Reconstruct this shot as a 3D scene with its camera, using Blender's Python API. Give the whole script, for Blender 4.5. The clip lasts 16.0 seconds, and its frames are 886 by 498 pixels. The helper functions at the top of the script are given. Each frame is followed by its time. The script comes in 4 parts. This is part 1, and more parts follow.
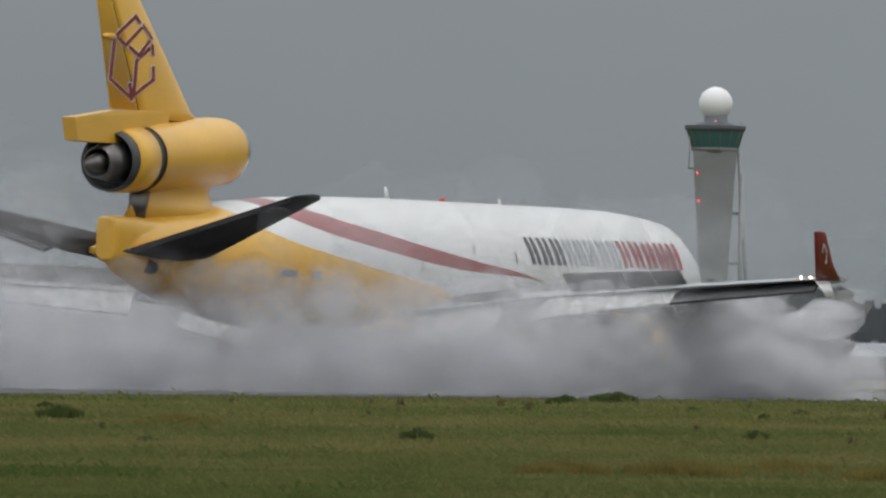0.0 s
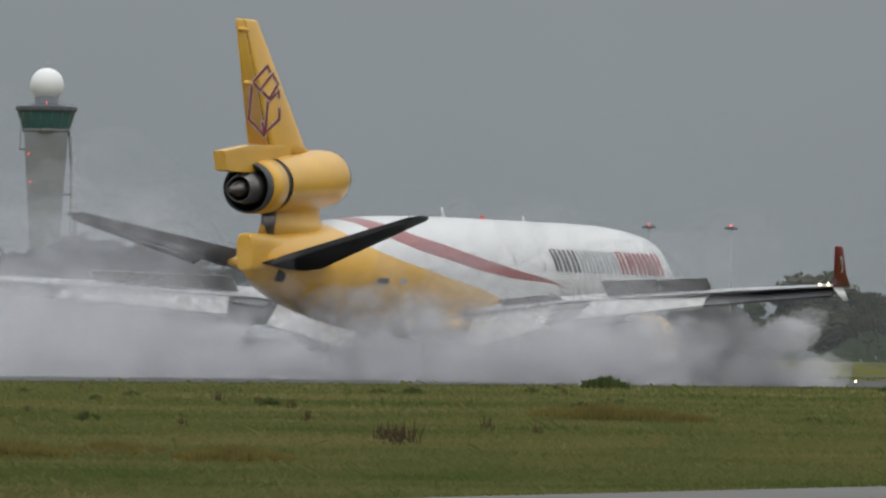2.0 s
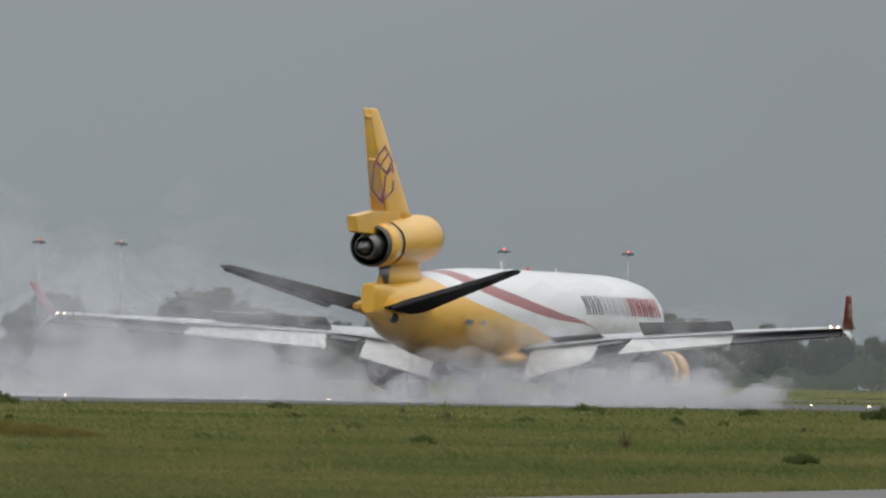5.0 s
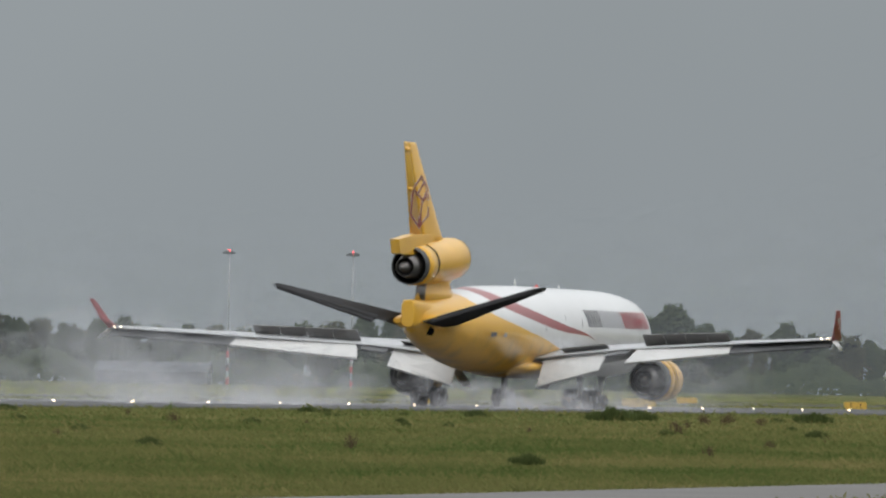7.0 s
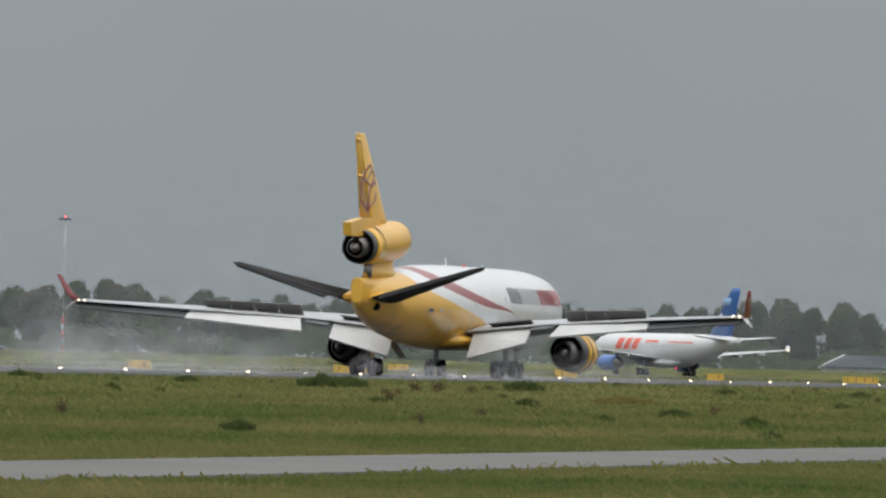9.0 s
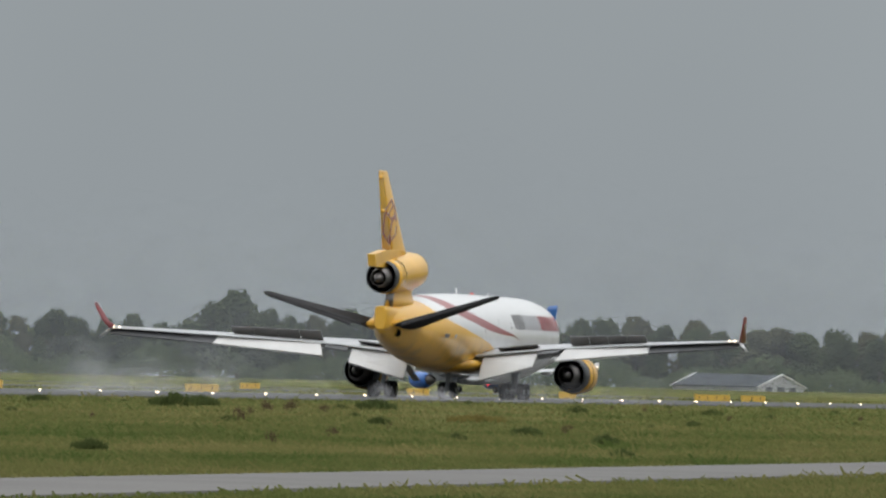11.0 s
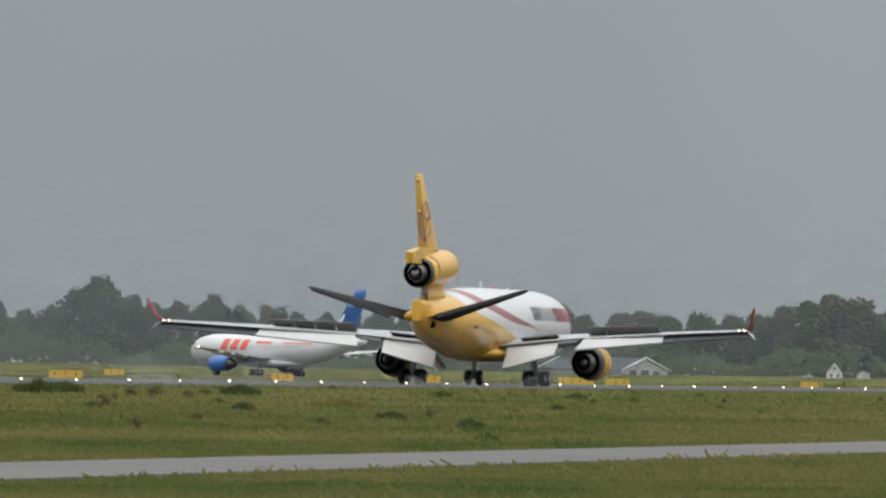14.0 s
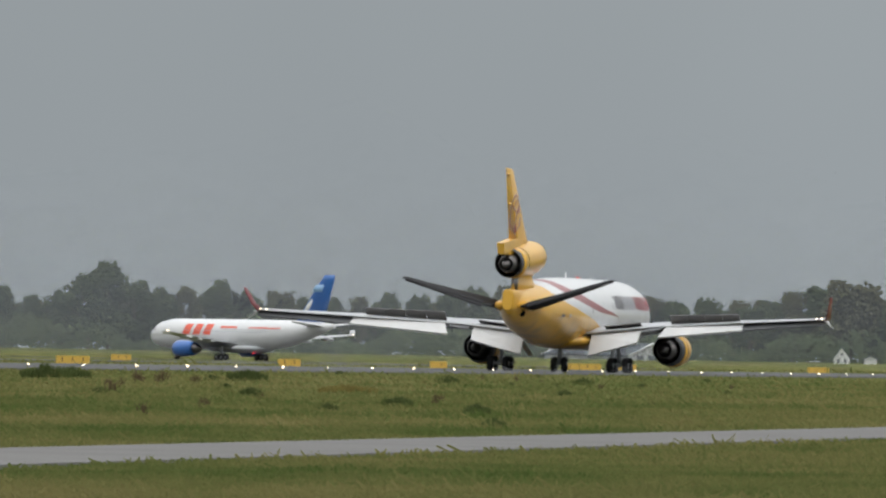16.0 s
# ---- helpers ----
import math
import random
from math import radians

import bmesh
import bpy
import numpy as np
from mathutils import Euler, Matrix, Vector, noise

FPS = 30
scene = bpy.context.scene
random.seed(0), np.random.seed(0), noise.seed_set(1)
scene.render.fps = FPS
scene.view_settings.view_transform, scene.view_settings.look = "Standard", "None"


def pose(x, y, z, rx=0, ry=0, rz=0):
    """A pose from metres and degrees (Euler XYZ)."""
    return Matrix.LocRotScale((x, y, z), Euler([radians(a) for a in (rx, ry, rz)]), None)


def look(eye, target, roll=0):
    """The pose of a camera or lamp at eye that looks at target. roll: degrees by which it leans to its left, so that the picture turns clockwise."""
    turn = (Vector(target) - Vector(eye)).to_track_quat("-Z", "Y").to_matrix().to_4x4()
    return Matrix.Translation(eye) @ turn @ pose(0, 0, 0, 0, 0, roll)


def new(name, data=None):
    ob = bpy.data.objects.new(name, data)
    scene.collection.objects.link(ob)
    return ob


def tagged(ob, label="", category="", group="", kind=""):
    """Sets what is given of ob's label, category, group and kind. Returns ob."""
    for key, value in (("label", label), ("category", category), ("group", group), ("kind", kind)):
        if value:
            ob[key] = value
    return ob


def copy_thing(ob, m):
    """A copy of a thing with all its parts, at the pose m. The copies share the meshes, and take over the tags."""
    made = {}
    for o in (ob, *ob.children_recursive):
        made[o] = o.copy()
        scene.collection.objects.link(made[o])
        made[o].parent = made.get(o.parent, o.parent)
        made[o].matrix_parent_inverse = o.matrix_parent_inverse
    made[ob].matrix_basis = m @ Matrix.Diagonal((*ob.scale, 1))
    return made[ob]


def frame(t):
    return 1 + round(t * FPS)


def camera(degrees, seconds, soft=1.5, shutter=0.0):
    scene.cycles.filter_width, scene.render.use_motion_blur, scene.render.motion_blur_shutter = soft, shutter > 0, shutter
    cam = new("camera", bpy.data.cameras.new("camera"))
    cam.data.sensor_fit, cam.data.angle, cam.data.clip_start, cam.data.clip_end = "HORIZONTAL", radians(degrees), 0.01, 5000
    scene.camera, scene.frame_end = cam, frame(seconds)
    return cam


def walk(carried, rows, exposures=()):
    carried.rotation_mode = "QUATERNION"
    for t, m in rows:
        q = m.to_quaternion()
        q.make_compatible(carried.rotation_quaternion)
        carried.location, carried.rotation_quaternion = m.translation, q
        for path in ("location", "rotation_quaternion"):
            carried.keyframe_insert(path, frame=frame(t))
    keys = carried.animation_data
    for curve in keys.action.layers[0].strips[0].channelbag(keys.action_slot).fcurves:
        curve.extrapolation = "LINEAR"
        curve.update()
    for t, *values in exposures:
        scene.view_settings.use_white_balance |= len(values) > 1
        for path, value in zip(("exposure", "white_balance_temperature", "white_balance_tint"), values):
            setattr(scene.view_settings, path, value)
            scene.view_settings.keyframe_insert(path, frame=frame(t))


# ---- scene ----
# ---- camera ----
EYE = (0.0, 0.0, 1.315)
AXIS = 180.05           # distance from the camera to the runway's centre line


def aim(az, el, roll):
    a, e = radians(az), radians(el)
    way = Vector((math.cos(a) * math.cos(e), math.sin(a) * math.cos(e), math.sin(e)))
    return look(EYE, Vector(EYE) + way * 100, roll)


cam = camera(5.2604, 16.0, soft=2.5)
# seconds, heading, elevation, roll in degrees
PAN = [
    (0.0, 25.6407, 0.6752, 0.946),
    (0.5, 24.5533, 0.6146, 0.857),
    (1.0, 23.5829, 0.6167, 0.787),
    (1.5, 22.5699, 0.6134, 0.932),
    (2.0, 21.6668, 0.6269, 0.896),
    (2.5, 21.0303, 0.6586, 0.932),
    (3.0, 20.1943, 0.7310, 1.173),
    (3.5, 19.4576, 0.7061, 1.346),
    (4.0, 19.0834, 0.6997, 1.244),
    (4.5, 18.5154, 0.7320, 1.207),
    (5.0, 18.0474, 0.7844, 1.162),
    (5.2, 17.8118, 0.8060, 1.126),
    (7.3, 16.1775, 0.7756, 1.068),
    (7.5, 15.9843, 0.7417, 1.085),
    (8.0, 15.3743, 0.7357, 1.289),
    (8.5, 15.0373, 0.6882, 1.388),
    (9.0, 14.7031, 0.6579, 1.516),
    (9.5, 14.3044, 0.6649, 1.473),
    (9.7, 14.2025, 0.6644, 1.434),
    (11.8, 13.5788, 0.8662, 1.264),
    (12.0, 13.4945, 0.8654, 1.202),
    (12.5, 13.3178, 0.7834, 1.157),
    (13.0, 13.1845, 0.7607, 1.087),
    (13.5, 13.1350, 0.7296, 1.198),
    (14.0, 13.0103, 0.7155, 1.059),
    (14.5, 12.9276, 0.7328, 1.132),
    (15.0, 12.8850, 0.7748, 1.158),
    (15.5, 12.9304, 0.6941, 1.209),
    (16.0, 13.0513, 0.6284, 1.076),
]
walk(cam, [(t, aim(a, e, r)) for t, a, e, r in PAN],
     exposures=[(0.0, -0.24), (3.5, -0.12), (6.0, 0.03), (9.0, 0.13), (16.0, 0.19)])

# ---- light: overcast daylight ----
world = bpy.data.worlds.new("overcast_sky")
scene.world = world
world.use_nodes = True
wn, wl = world.node_tree.nodes, world.node_tree.links
wn.clear()
sky = wn.new("ShaderNodeTexSky")
sky.sky_type = "NISHITA"
sky.sun_disc = False
sky.sun_elevation, sky.sun_rotation = radians(42), radians(150)
sky.dust_density = 6
tint = wn.new("ShaderNodeHueSaturation")
tint.inputs["Saturation"].default_value = 0.25
tint.inputs["Value"].default_value = 0.12
coords = wn.new("ShaderNodeTexCoord")
split = wn.new("ShaderNodeSeparateXYZ")
cloud = wn.new("ShaderNodeValToRGB")
cloud.color_ramp.elements[0].color = (0.275, 0.305, 0.325, 1)
cloud.color_ramp.elements[0].position = 0.0
cloud.color_ramp.elements[1].color = (1.50, 1.54, 1.58, 1)
cloud.color_ramp.elements[1].position = 0.75
mid = cloud.color_ramp.elements.new(0.06)
mid.color = (0.288, 0.318, 0.335, 1)
drift = wn.new("ShaderNodeTexNoise")
drift.inputs["Scale"].default_value = 9
drift.inputs["Detail"].default_value = 3
uneven = wn.new("ShaderNodeMapRange")
uneven.inputs["To Min"].default_value, uneven.inputs["To Max"].default_value = 0.86, 1.14
grey = wn.new("ShaderNodeVectorMath")
grey.operation = "SCALE"
over = wn.new("ShaderNodeMixRGB")
over.inputs["Fac"].default_value = 0.93
ground_bg = wn.new("ShaderNodeBackground")
wout = wn.new("ShaderNodeOutputWorld")
wl.new(coords.outputs["Generated"], split.inputs[0])
wl.new(split.outputs["Z"], cloud.inputs["Fac"])
wl.new(coords.outputs["Generated"], drift.inputs["Vector"])
wl.new(drift.outputs["Fac"], uneven.inputs["Value"])
wl.new(cloud.outputs["Color"], grey.inputs[0])
wl.new(uneven.outputs["Result"], grey.inputs["Scale"])
wl.new(sky.outputs["Color"], tint.inputs["Color"])
wl.new(tint.outputs["Color"], over.inputs["Color1"])
wl.new(grey.outputs[0], over.inputs["Color2"])
wl.new(over.outputs["Color"], ground_bg.inputs["Color"])
wl.new(ground_bg.outputs[0], wout.inputs["Surface"])

sun = new("sun", bpy.data.lights.new("sun", "SUN"))
sun.data.energy, sun.data.angle, sun.data.color = 0.6, radians(25), (1.0, 0.97, 0.93)
sun.matrix_basis = look((0, 0, 300), (130, 75, 120))


# ---- materials ----
def shader(name, base, rough=0.5, metal=0.0, vary=0.12, scale=3.0, bump=0.0, coat=0.0, fine=None):
    """A painted, rubber, metal or earth surface with variation at two scales."""
    m = bpy.data.materials.new(name)
    m.use_nodes = True
    n, l = m.node_tree.nodes, m.node_tree.links
    b = n["Principled BSDF"]
    b.inputs["Roughness"].default_value = rough
    b.inputs["Metallic"].default_value = metal
    b.inputs["Coat Weight"].default_value = coat
    c = n.new("ShaderNodeTexCoord")
    big = n.new("ShaderNodeTexNoise")
    big.inputs["Scale"].default_value = scale * 0.25
    big.inputs["Detail"].default_value = 4
    small = n.new("ShaderNodeTexNoise")
    small.inputs["Scale"].default_value = fine or scale * 6
    small.inputs["Detail"].default_value = 3
    both = n.new("ShaderNodeMath")
    both.operation = "ADD"
    span = n.new("ShaderNodeMapRange")
    span.inputs["From Min"].default_value, span.inputs["From Max"].default_value = 0.6, 1.4
    span.inputs["To Min"].default_value, span.inputs["To Max"].default_value = 1 - vary * 1.5, 1 + vary
    tone = n.new("ShaderNodeVectorMath")
    tone.operation = "SCALE"
    tone.inputs[0].default_value = base
    l.new(c.outputs["Object"], big.inputs["Vector"])
    l.new(c.outputs["Object"], small.inputs["Vector"])
    l.new(big.outputs["Fac"], both.inputs[0])
    l.new(small.outputs["Fac"], both.inputs[1])
    l.new(both.outputs[0], span.inputs["Value"])
    l.new(span.outputs["Result"], tone.inputs["Scale"])
    l.new(tone.outputs[0], b.inputs["Base Color"])
    if rough > 0.6:
        b.inputs["Specular IOR Level"].default_value = 0.0
    if bump:
        k = n.new("ShaderNodeBump")
        k.inputs["Strength"].default_value = bump
        k.inputs["Distance"].default_value = 0.02
        l.new(small.outputs["Fac"], k.inputs["Height"])
        l.new(k.outputs["Normal"], b.inputs["Normal"])
    return m


def glow(name, color, strength):
    m = bpy.data.materials.new(name)
    m.use_nodes = True
    b = m.node_tree.nodes["Principled BSDF"]
    b.inputs["Base Color"].default_value = (*color, 1)
    b.inputs["Emission Color"].default_value = (*color, 1)
    b.inputs["Emission Strength"].default_value = strength
    return m


YELLOW = (0.72, 0.40, 0.045)
white_paint = shader("white_paint", (0.64, 0.64, 0.64), 0.3, vary=0.05, scale=1.5, coat=0.3)
yellow_paint = shader("yellow_paint", YELLOW, 0.35, vary=0.08, scale=2.0, coat=0.3)
red_paint = shader("dark_red_paint", (0.20, 0.018, 0.022), 0.4, vary=0.08, scale=3)
grey_letter = shader("dark_grey_letter_paint", (0.085, 0.085, 0.095), 0.5, vary=0.1)
pale_letter = shader("pale_grey_letter_paint", (0.36, 0.37, 0.39), 0.5, vary=0.1)
red_letter = shader("red_letter_paint", (0.27, 0.022, 0.028), 0.5, vary=0.1)
wing_grey = shader("wing_grey_paint", (0.37, 0.38, 0.39), 0.4, vary=0.12, scale=1.2)
flap_pale = shader("pale_flap_paint", (0.52, 0.52, 0.51), 0.5, vary=0.10, scale=1.5)
dark_underside = shader("dark_grey_composite", (0.055, 0.057, 0.06), 0.5, vary=0.25, scale=2)
spoiler_grey = shader("weathered_spoiler_metal", (0.16, 0.155, 0.15), 0.55, vary=0.25, scale=3)
stab_grey = shader("dark_grey_stabilizer", (0.06, 0.06, 0.062), 0.7, vary=0.25, scale=1.5)
nozzle_metal = shader("burnt_nozzle_metal", (0.16, 0.15, 0.145), 0.38, metal=0.85, vary=0.3, scale=4)
# near-black colour makes the ducts and reverser gaps look hollow
dark_hollow = shader("near_black_duct", (0.012, 0.012, 0.013), 0.7, vary=0.2)
bare_metal = shader("polished_intake_lip", (0.62, 0.63, 0.65), 0.22, metal=1.0, vary=0.08)
rubber = shader("tyre_rubber", (0.022, 0.022, 0.023), 0.75, vary=0.2, scale=5)
strut_metal = shader("gear_strut_paint", (0.30, 0.31, 0.32), 0.4, vary=0.2, scale=4)
lamp_white = glow("lit_white_lens", (1.0, 0.74, 0.50), 5.5)
lamp_red = glow("lit_red_lens", (1.0, 0.05, 0.06), 4)


def livery():
    """Yellow tail sweeping under a red stripe into a white body."""
    m = shader("body_paint", (0.68, 0.68, 0.68), 0.3, vary=0.05, scale=1.2, coat=0.3)
    n, l = m.node_tree.nodes, m.node_tree.links
    b = n["Principled BSDF"]
    white = b.inputs["Base Color"].links[0].from_socket
    c = n.new("ShaderNodeTexCoord")
    s = n.new("ShaderNodeSeparateXYZ")
    l.new(c.outputs["Object"], s.inputs[0])
    aft = n.new("ShaderNodeMath")
    aft.operation, aft.inputs[1].default_value = "MULTIPLY", -1 / 60
    l.new(s.outputs["X"], aft.inputs[0])
    up = n.new("ShaderNodeMath")
    up.operation, up.inputs[1].default_value = "MULTIPLY", 0.1
    l.new(s.outputs["Z"], up.inputs[0])

    def behind(points):
        """1 where the body lies behind the line through the points (height, station)."""
        f = n.new("ShaderNodeFloatCurve")
        f.inputs["Factor"].default_value = 1
        curve = f.mapping.curves[0]
        for z, xa in points[1:-1]:
            curve.points.new(z / 10, xa / 60)
        curve.points[0].location = (points[0][0] / 10, points[0][1] / 60)
        curve.points[-1].location = (points[-1][0] / 10, points[-1][1] / 60)
        f.mapping.use_clip = False
        f.mapping.update()
        l.new(up.outputs[0], f.inputs["Value"])
        g = n.new("ShaderNodeMath")
        g.operation = "GREATER_THAN"
        l.new(aft.outputs[0], g.inputs[0])
        l.new(f.outputs[0], g.inputs[1])
        return g.outputs[0]

    def mix(fac, a, color):
        k = n.new("ShaderNodeMixRGB")
        l.new(fac, k.inputs["Fac"])
        l.new(a, k.inputs["Color1"])
        k.inputs["Color2"].default_value = (*color, 1)
        return k.outputs["Color"]

    red = n.new("ShaderNodeMath")
    red.operation = "SUBTRACT"
    l.new(behind([(0, 5), (4.96, 22.5), (5.74, 29.5), (6.62, 36.6), (7.52, 42.2), (8.44, 44.6), (10, 44.5)]), red.inputs[0])
    l.new(behind([(0, 6), (4.90, 22.6), (5.24, 30), (5.86, 36.6), (6.82, 43.2), (7.84, 46.0), (8.54, 46.8), (10, 47)]), red.inputs[1])
    out = mix(red.outputs[0], white, (0.27, 0.04, 0.04))
    out = mix(behind([(0, 18), (2.74, 24), (4.34, 31.6), (5.34, 39.7), (6.44, 46.4), (7.44, 48.6), (8.54, 49.4), (10, 49.6)]), out, YELLOW)
    # oily grime along the rear belly
    dirt = n.new("ShaderNodeTexNoise")
    dirt.inputs["Scale"].default_value, dirt.inputs["Detail"].default_value = 0.5, 7
    low = n.new("ShaderNodeMapRange")
    low.inputs["From Min"].default_value, low.inputs["From Max"].default_value = 0.42, 0.7
    low.inputs["To Max"].default_value = 0.7
    l.new(c.outputs["Object"], dirt.inputs["Vector"])
    l.new(dirt.outputs["Fac"], low.inputs["Value"])
    belly = n.new("ShaderNodeMapRange")
    belly.inputs["From Min"].default_value, belly.inputs["From Max"].default_value = 0.56, 0.3
    l.new(up.outputs[0], belly.inputs["Value"])
    both = n.new("ShaderNodeMath")
    both.operation = "MULTIPLY"
    l.new(low.outputs["Result"], both.inputs[0])
    l.new(belly.outputs["Result"], both.inputs[1])
    out = mix(both.outputs[0], out, (0.12, 0.10, 0.08))
    l.new(out, b.inputs["Base Color"])
    return m


body_paint = livery()


def grass_material(name, dark):
    """Mown grass: green, olive and straw in patches, streaked along the strip."""
    m = bpy.data.materials.new(name)
    m.use_nodes = True
    n, l = m.node_tree.nodes, m.node_tree.links
    b = n["Principled BSDF"]
    b.inputs["Roughness"].default_value = 0.8
    b.inputs["Specular IOR Level"].default_value = 0.0
    c = n.new("ShaderNodeTexCoord")
    stretch = n.new("ShaderNodeMapping")
    stretch.inputs["Scale"].default_value = (0.45, 1.0, 1.0)
    l.new(c.outputs["Object"], stretch.inputs["Vector"])
    tones = []
    for scale, detail in ((0.06, 5), (0.45, 4), (6.0, 2)):
        t = n.new("ShaderNodeTexNoise")
        t.inputs["Scale"].default_value, t.inputs["Detail"].default_value = scale, detail
        l.new(stretch.outputs[0], t.inputs["Vector"])
        tones.append(t)
    ramp = n.new("ShaderNodeValToRGB")
    r = ramp.color_ramp
    r.elements[0].position, r.elements[0].color = 0.38, (0.050 * dark, 0.070 * dark, 0.020 * dark, 1)
    r.elements[1].position, r.elements[1].color = 0.66, (0.132 * dark, 0.115 * dark, 0.050 * dark, 1)
    e = r.elements.new(0.50)
    e.color = (0.090 * dark, 0.093 * dark, 0.034 * dark, 1)
    add = n.new("ShaderNodeMath")
    add.operation = "MULTIPLY_ADD"
    add.inputs[1].default_value = 0.55
    rest = n.new("ShaderNodeMath")
    rest.operation, rest.inputs[1].default_value = "MULTIPLY", 0.45
    l.new(tones[1].outputs["Fac"], rest.inputs[0])
    l.new(tones[0].outputs["Fac"], add.inputs[0])
    l.new(rest.outputs[0], add.inputs[2])
    l.new(add.outputs[0], ramp.inputs["Fac"])
    grain = n.new("ShaderNodeMapRange")
    grain.inputs["To Min"].default_value, grain.inputs["To Max"].default_value = 0.75, 1.25
    l.new(tones[2].outputs["Fac"], grain.inputs["Value"])
    tone = n.new("ShaderNodeVectorMath")
    tone.operation = "SCALE"
    l.new(ramp.outputs["Color"], tone.inputs[0])
    l.new(grain.outputs["Result"], tone.inputs["Scale"])
    l.new(tone.outputs[0], b.inputs["Base Color"])
    return m


grass = grass_material("mown_grass", 1.2)
blades = grass_material("grass_blades", 1.75)


def let_light_through(m, share):
    """Thin leaves glow with the light that falls on their other side."""
    n, l = m.node_tree.nodes, m.node_tree.links
    b = n["Principled BSDF"]
    t, k = n.new("ShaderNodeBsdfTranslucent"), n.new("ShaderNodeMixShader")
    k.inputs[0].default_value = share
    l.new(b.inputs["Base Color"].links[0].from_socket, t.inputs["Color"])
    l.new(b.outputs[0], k.inputs[1])
    l.new(t.outputs[0], k.inputs[2])
    l.new(k.outputs[0], n["Material Output"].inputs["Surface"])


let_light_through(blades, 0.5)
asphalt = shader("wet_runway_asphalt", (0.125, 0.126, 0.125), 0.62, vary=0.3, scale=0.3, fine=4)
service_asphalt = shader("pale_service_road_asphalt", (0.17, 0.166, 0.16), 0.85, vary=0.12, scale=0.8, fine=20)
foliage = shader("tree_foliage", (0.060, 0.076, 0.040), 0.8, vary=0.2, scale=0.35, fine=1.5)
foliage_dull = shader("autumn_tree_foliage", (0.078, 0.078, 0.046), 0.8, vary=0.2, scale=0.35, fine=1.5)
weed_green = shader("weed_leaf", (0.092, 0.118, 0.042), 0.8, vary=0.3, scale=4)
straw = shader("straw_grass", (0.20, 0.165, 0.055), 0.8, vary=0.3, scale=4)
let_light_through(weed_green, 0.5)
let_light_through(straw, 0.5)
barn_roof = shader("dark_barn_roof", (0.085, 0.095, 0.105), 0.7, vary=0.12, scale=0.5)
weed_brown = shader("dry_dock_stem", (0.095, 0.07, 0.042), 0.8, vary=0.3, scale=4)
bark = shader("tree_bark", (0.11, 0.09, 0.07), 0.85, vary=0.3, scale=3)
sign_yellow = shader("yellow_sign_face", (0.58, 0.37, 0.07), 0.5, vary=0.06)
black_paint = shader("black_marking_and_gap", (0.02, 0.02, 0.02), 0.5, vary=0.1)
concrete = shader("tower_concrete", (0.24, 0.25, 0.255), 0.7, vary=0.1, scale=0.3)
tower_glass = shader("green_tinted_cab_glass", (0.05, 0.13, 0.13), 0.12, vary=0.1)
dome_white = shader("white_radome_skin", (0.82, 0.82, 0.82), 0.5, vary=0.04, scale=0.3)
mast_white = shader("mast_white_paint", (0.5, 0.5, 0.5), 0.5, vary=0.06)
mast_red = shader("mast_red_paint", (0.55, 0.06, 0.05), 0.5, vary=0.06)
roof_grey = shader("grey_sheet_roof", (0.22, 0.24, 0.26), 0.6, vary=0.08, scale=0.5)
wall_white = shader("white_wall", (0.72, 0.72, 0.70), 0.7, vary=0.06, scale=0.5)
pale_timber = shader("weathered_barn_wall", (0.42, 0.43, 0.44), 0.7, vary=0.1, scale=0.5)
wall_dark = shader("dark_facade", (0.10, 0.11, 0.13), 0.5, vary=0.15, scale=0.3)
blue_paint = shader("blue_paint", (0.03, 0.13, 0.42), 0.35, vary=0.06, coat=0.3)
pale_blue = shader("pale_blue_paint", (0.25, 0.42, 0.65), 0.35, vary=0.06)
orange_red = shader("orange_red_paint", (0.72, 0.11, 0.06), 0.4, vary=0.06)
grey_belly = shader("grey_belly_paint", (0.48, 0.49, 0.50), 0.4, vary=0.06)


def vapour(name, color, thin, thick, scale):
    """Airborne water and haze: mostly clear, thicker in wisps."""
    m = bpy.data.materials.new(name)
    m.use_nodes = True
    n, l = m.node_tree.nodes, m.node_tree.links
    n.clear()
    d, t, k, c, a, o = (n.new("ShaderNode" + x) for x in ("BsdfDiffuse", "BsdfTranslucent", "MixShader", "BsdfTransparent", "MixShader", "OutputMaterial"))
    d.inputs["Color"].default_value = t.inputs["Color"].default_value = (*color, 1)
    k.inputs[0].default_value = 0.5
    place = n.new("ShaderNodeTexCoord")
    wisp = n.new("ShaderNodeTexNoise")
    wisp.inputs["Scale"].default_value, wisp.inputs["Detail"].default_value = scale, 4
    span = n.new("ShaderNodeMapRange")
    span.inputs["From Min"].default_value, span.inputs["From Max"].default_value = 0.35, 0.65
    span.inputs["To Min"].default_value, span.inputs["To Max"].default_value = thin, thick
    l.new(place.outputs["Object"], wisp.inputs["Vector"])
    l.new(wisp.outputs["Fac"], span.inputs["Value"])
    l.new(d.outputs[0], k.inputs[1])
    l.new(t.outputs[0], k.inputs[2])
    l.new(span.outputs["Result"], a.inputs[0])
    l.new(c.outputs[0], a.inputs[1])
    l.new(k.outputs[0], a.inputs[2])
    l.new(a.outputs[0], o.inputs["Surface"])
    return m


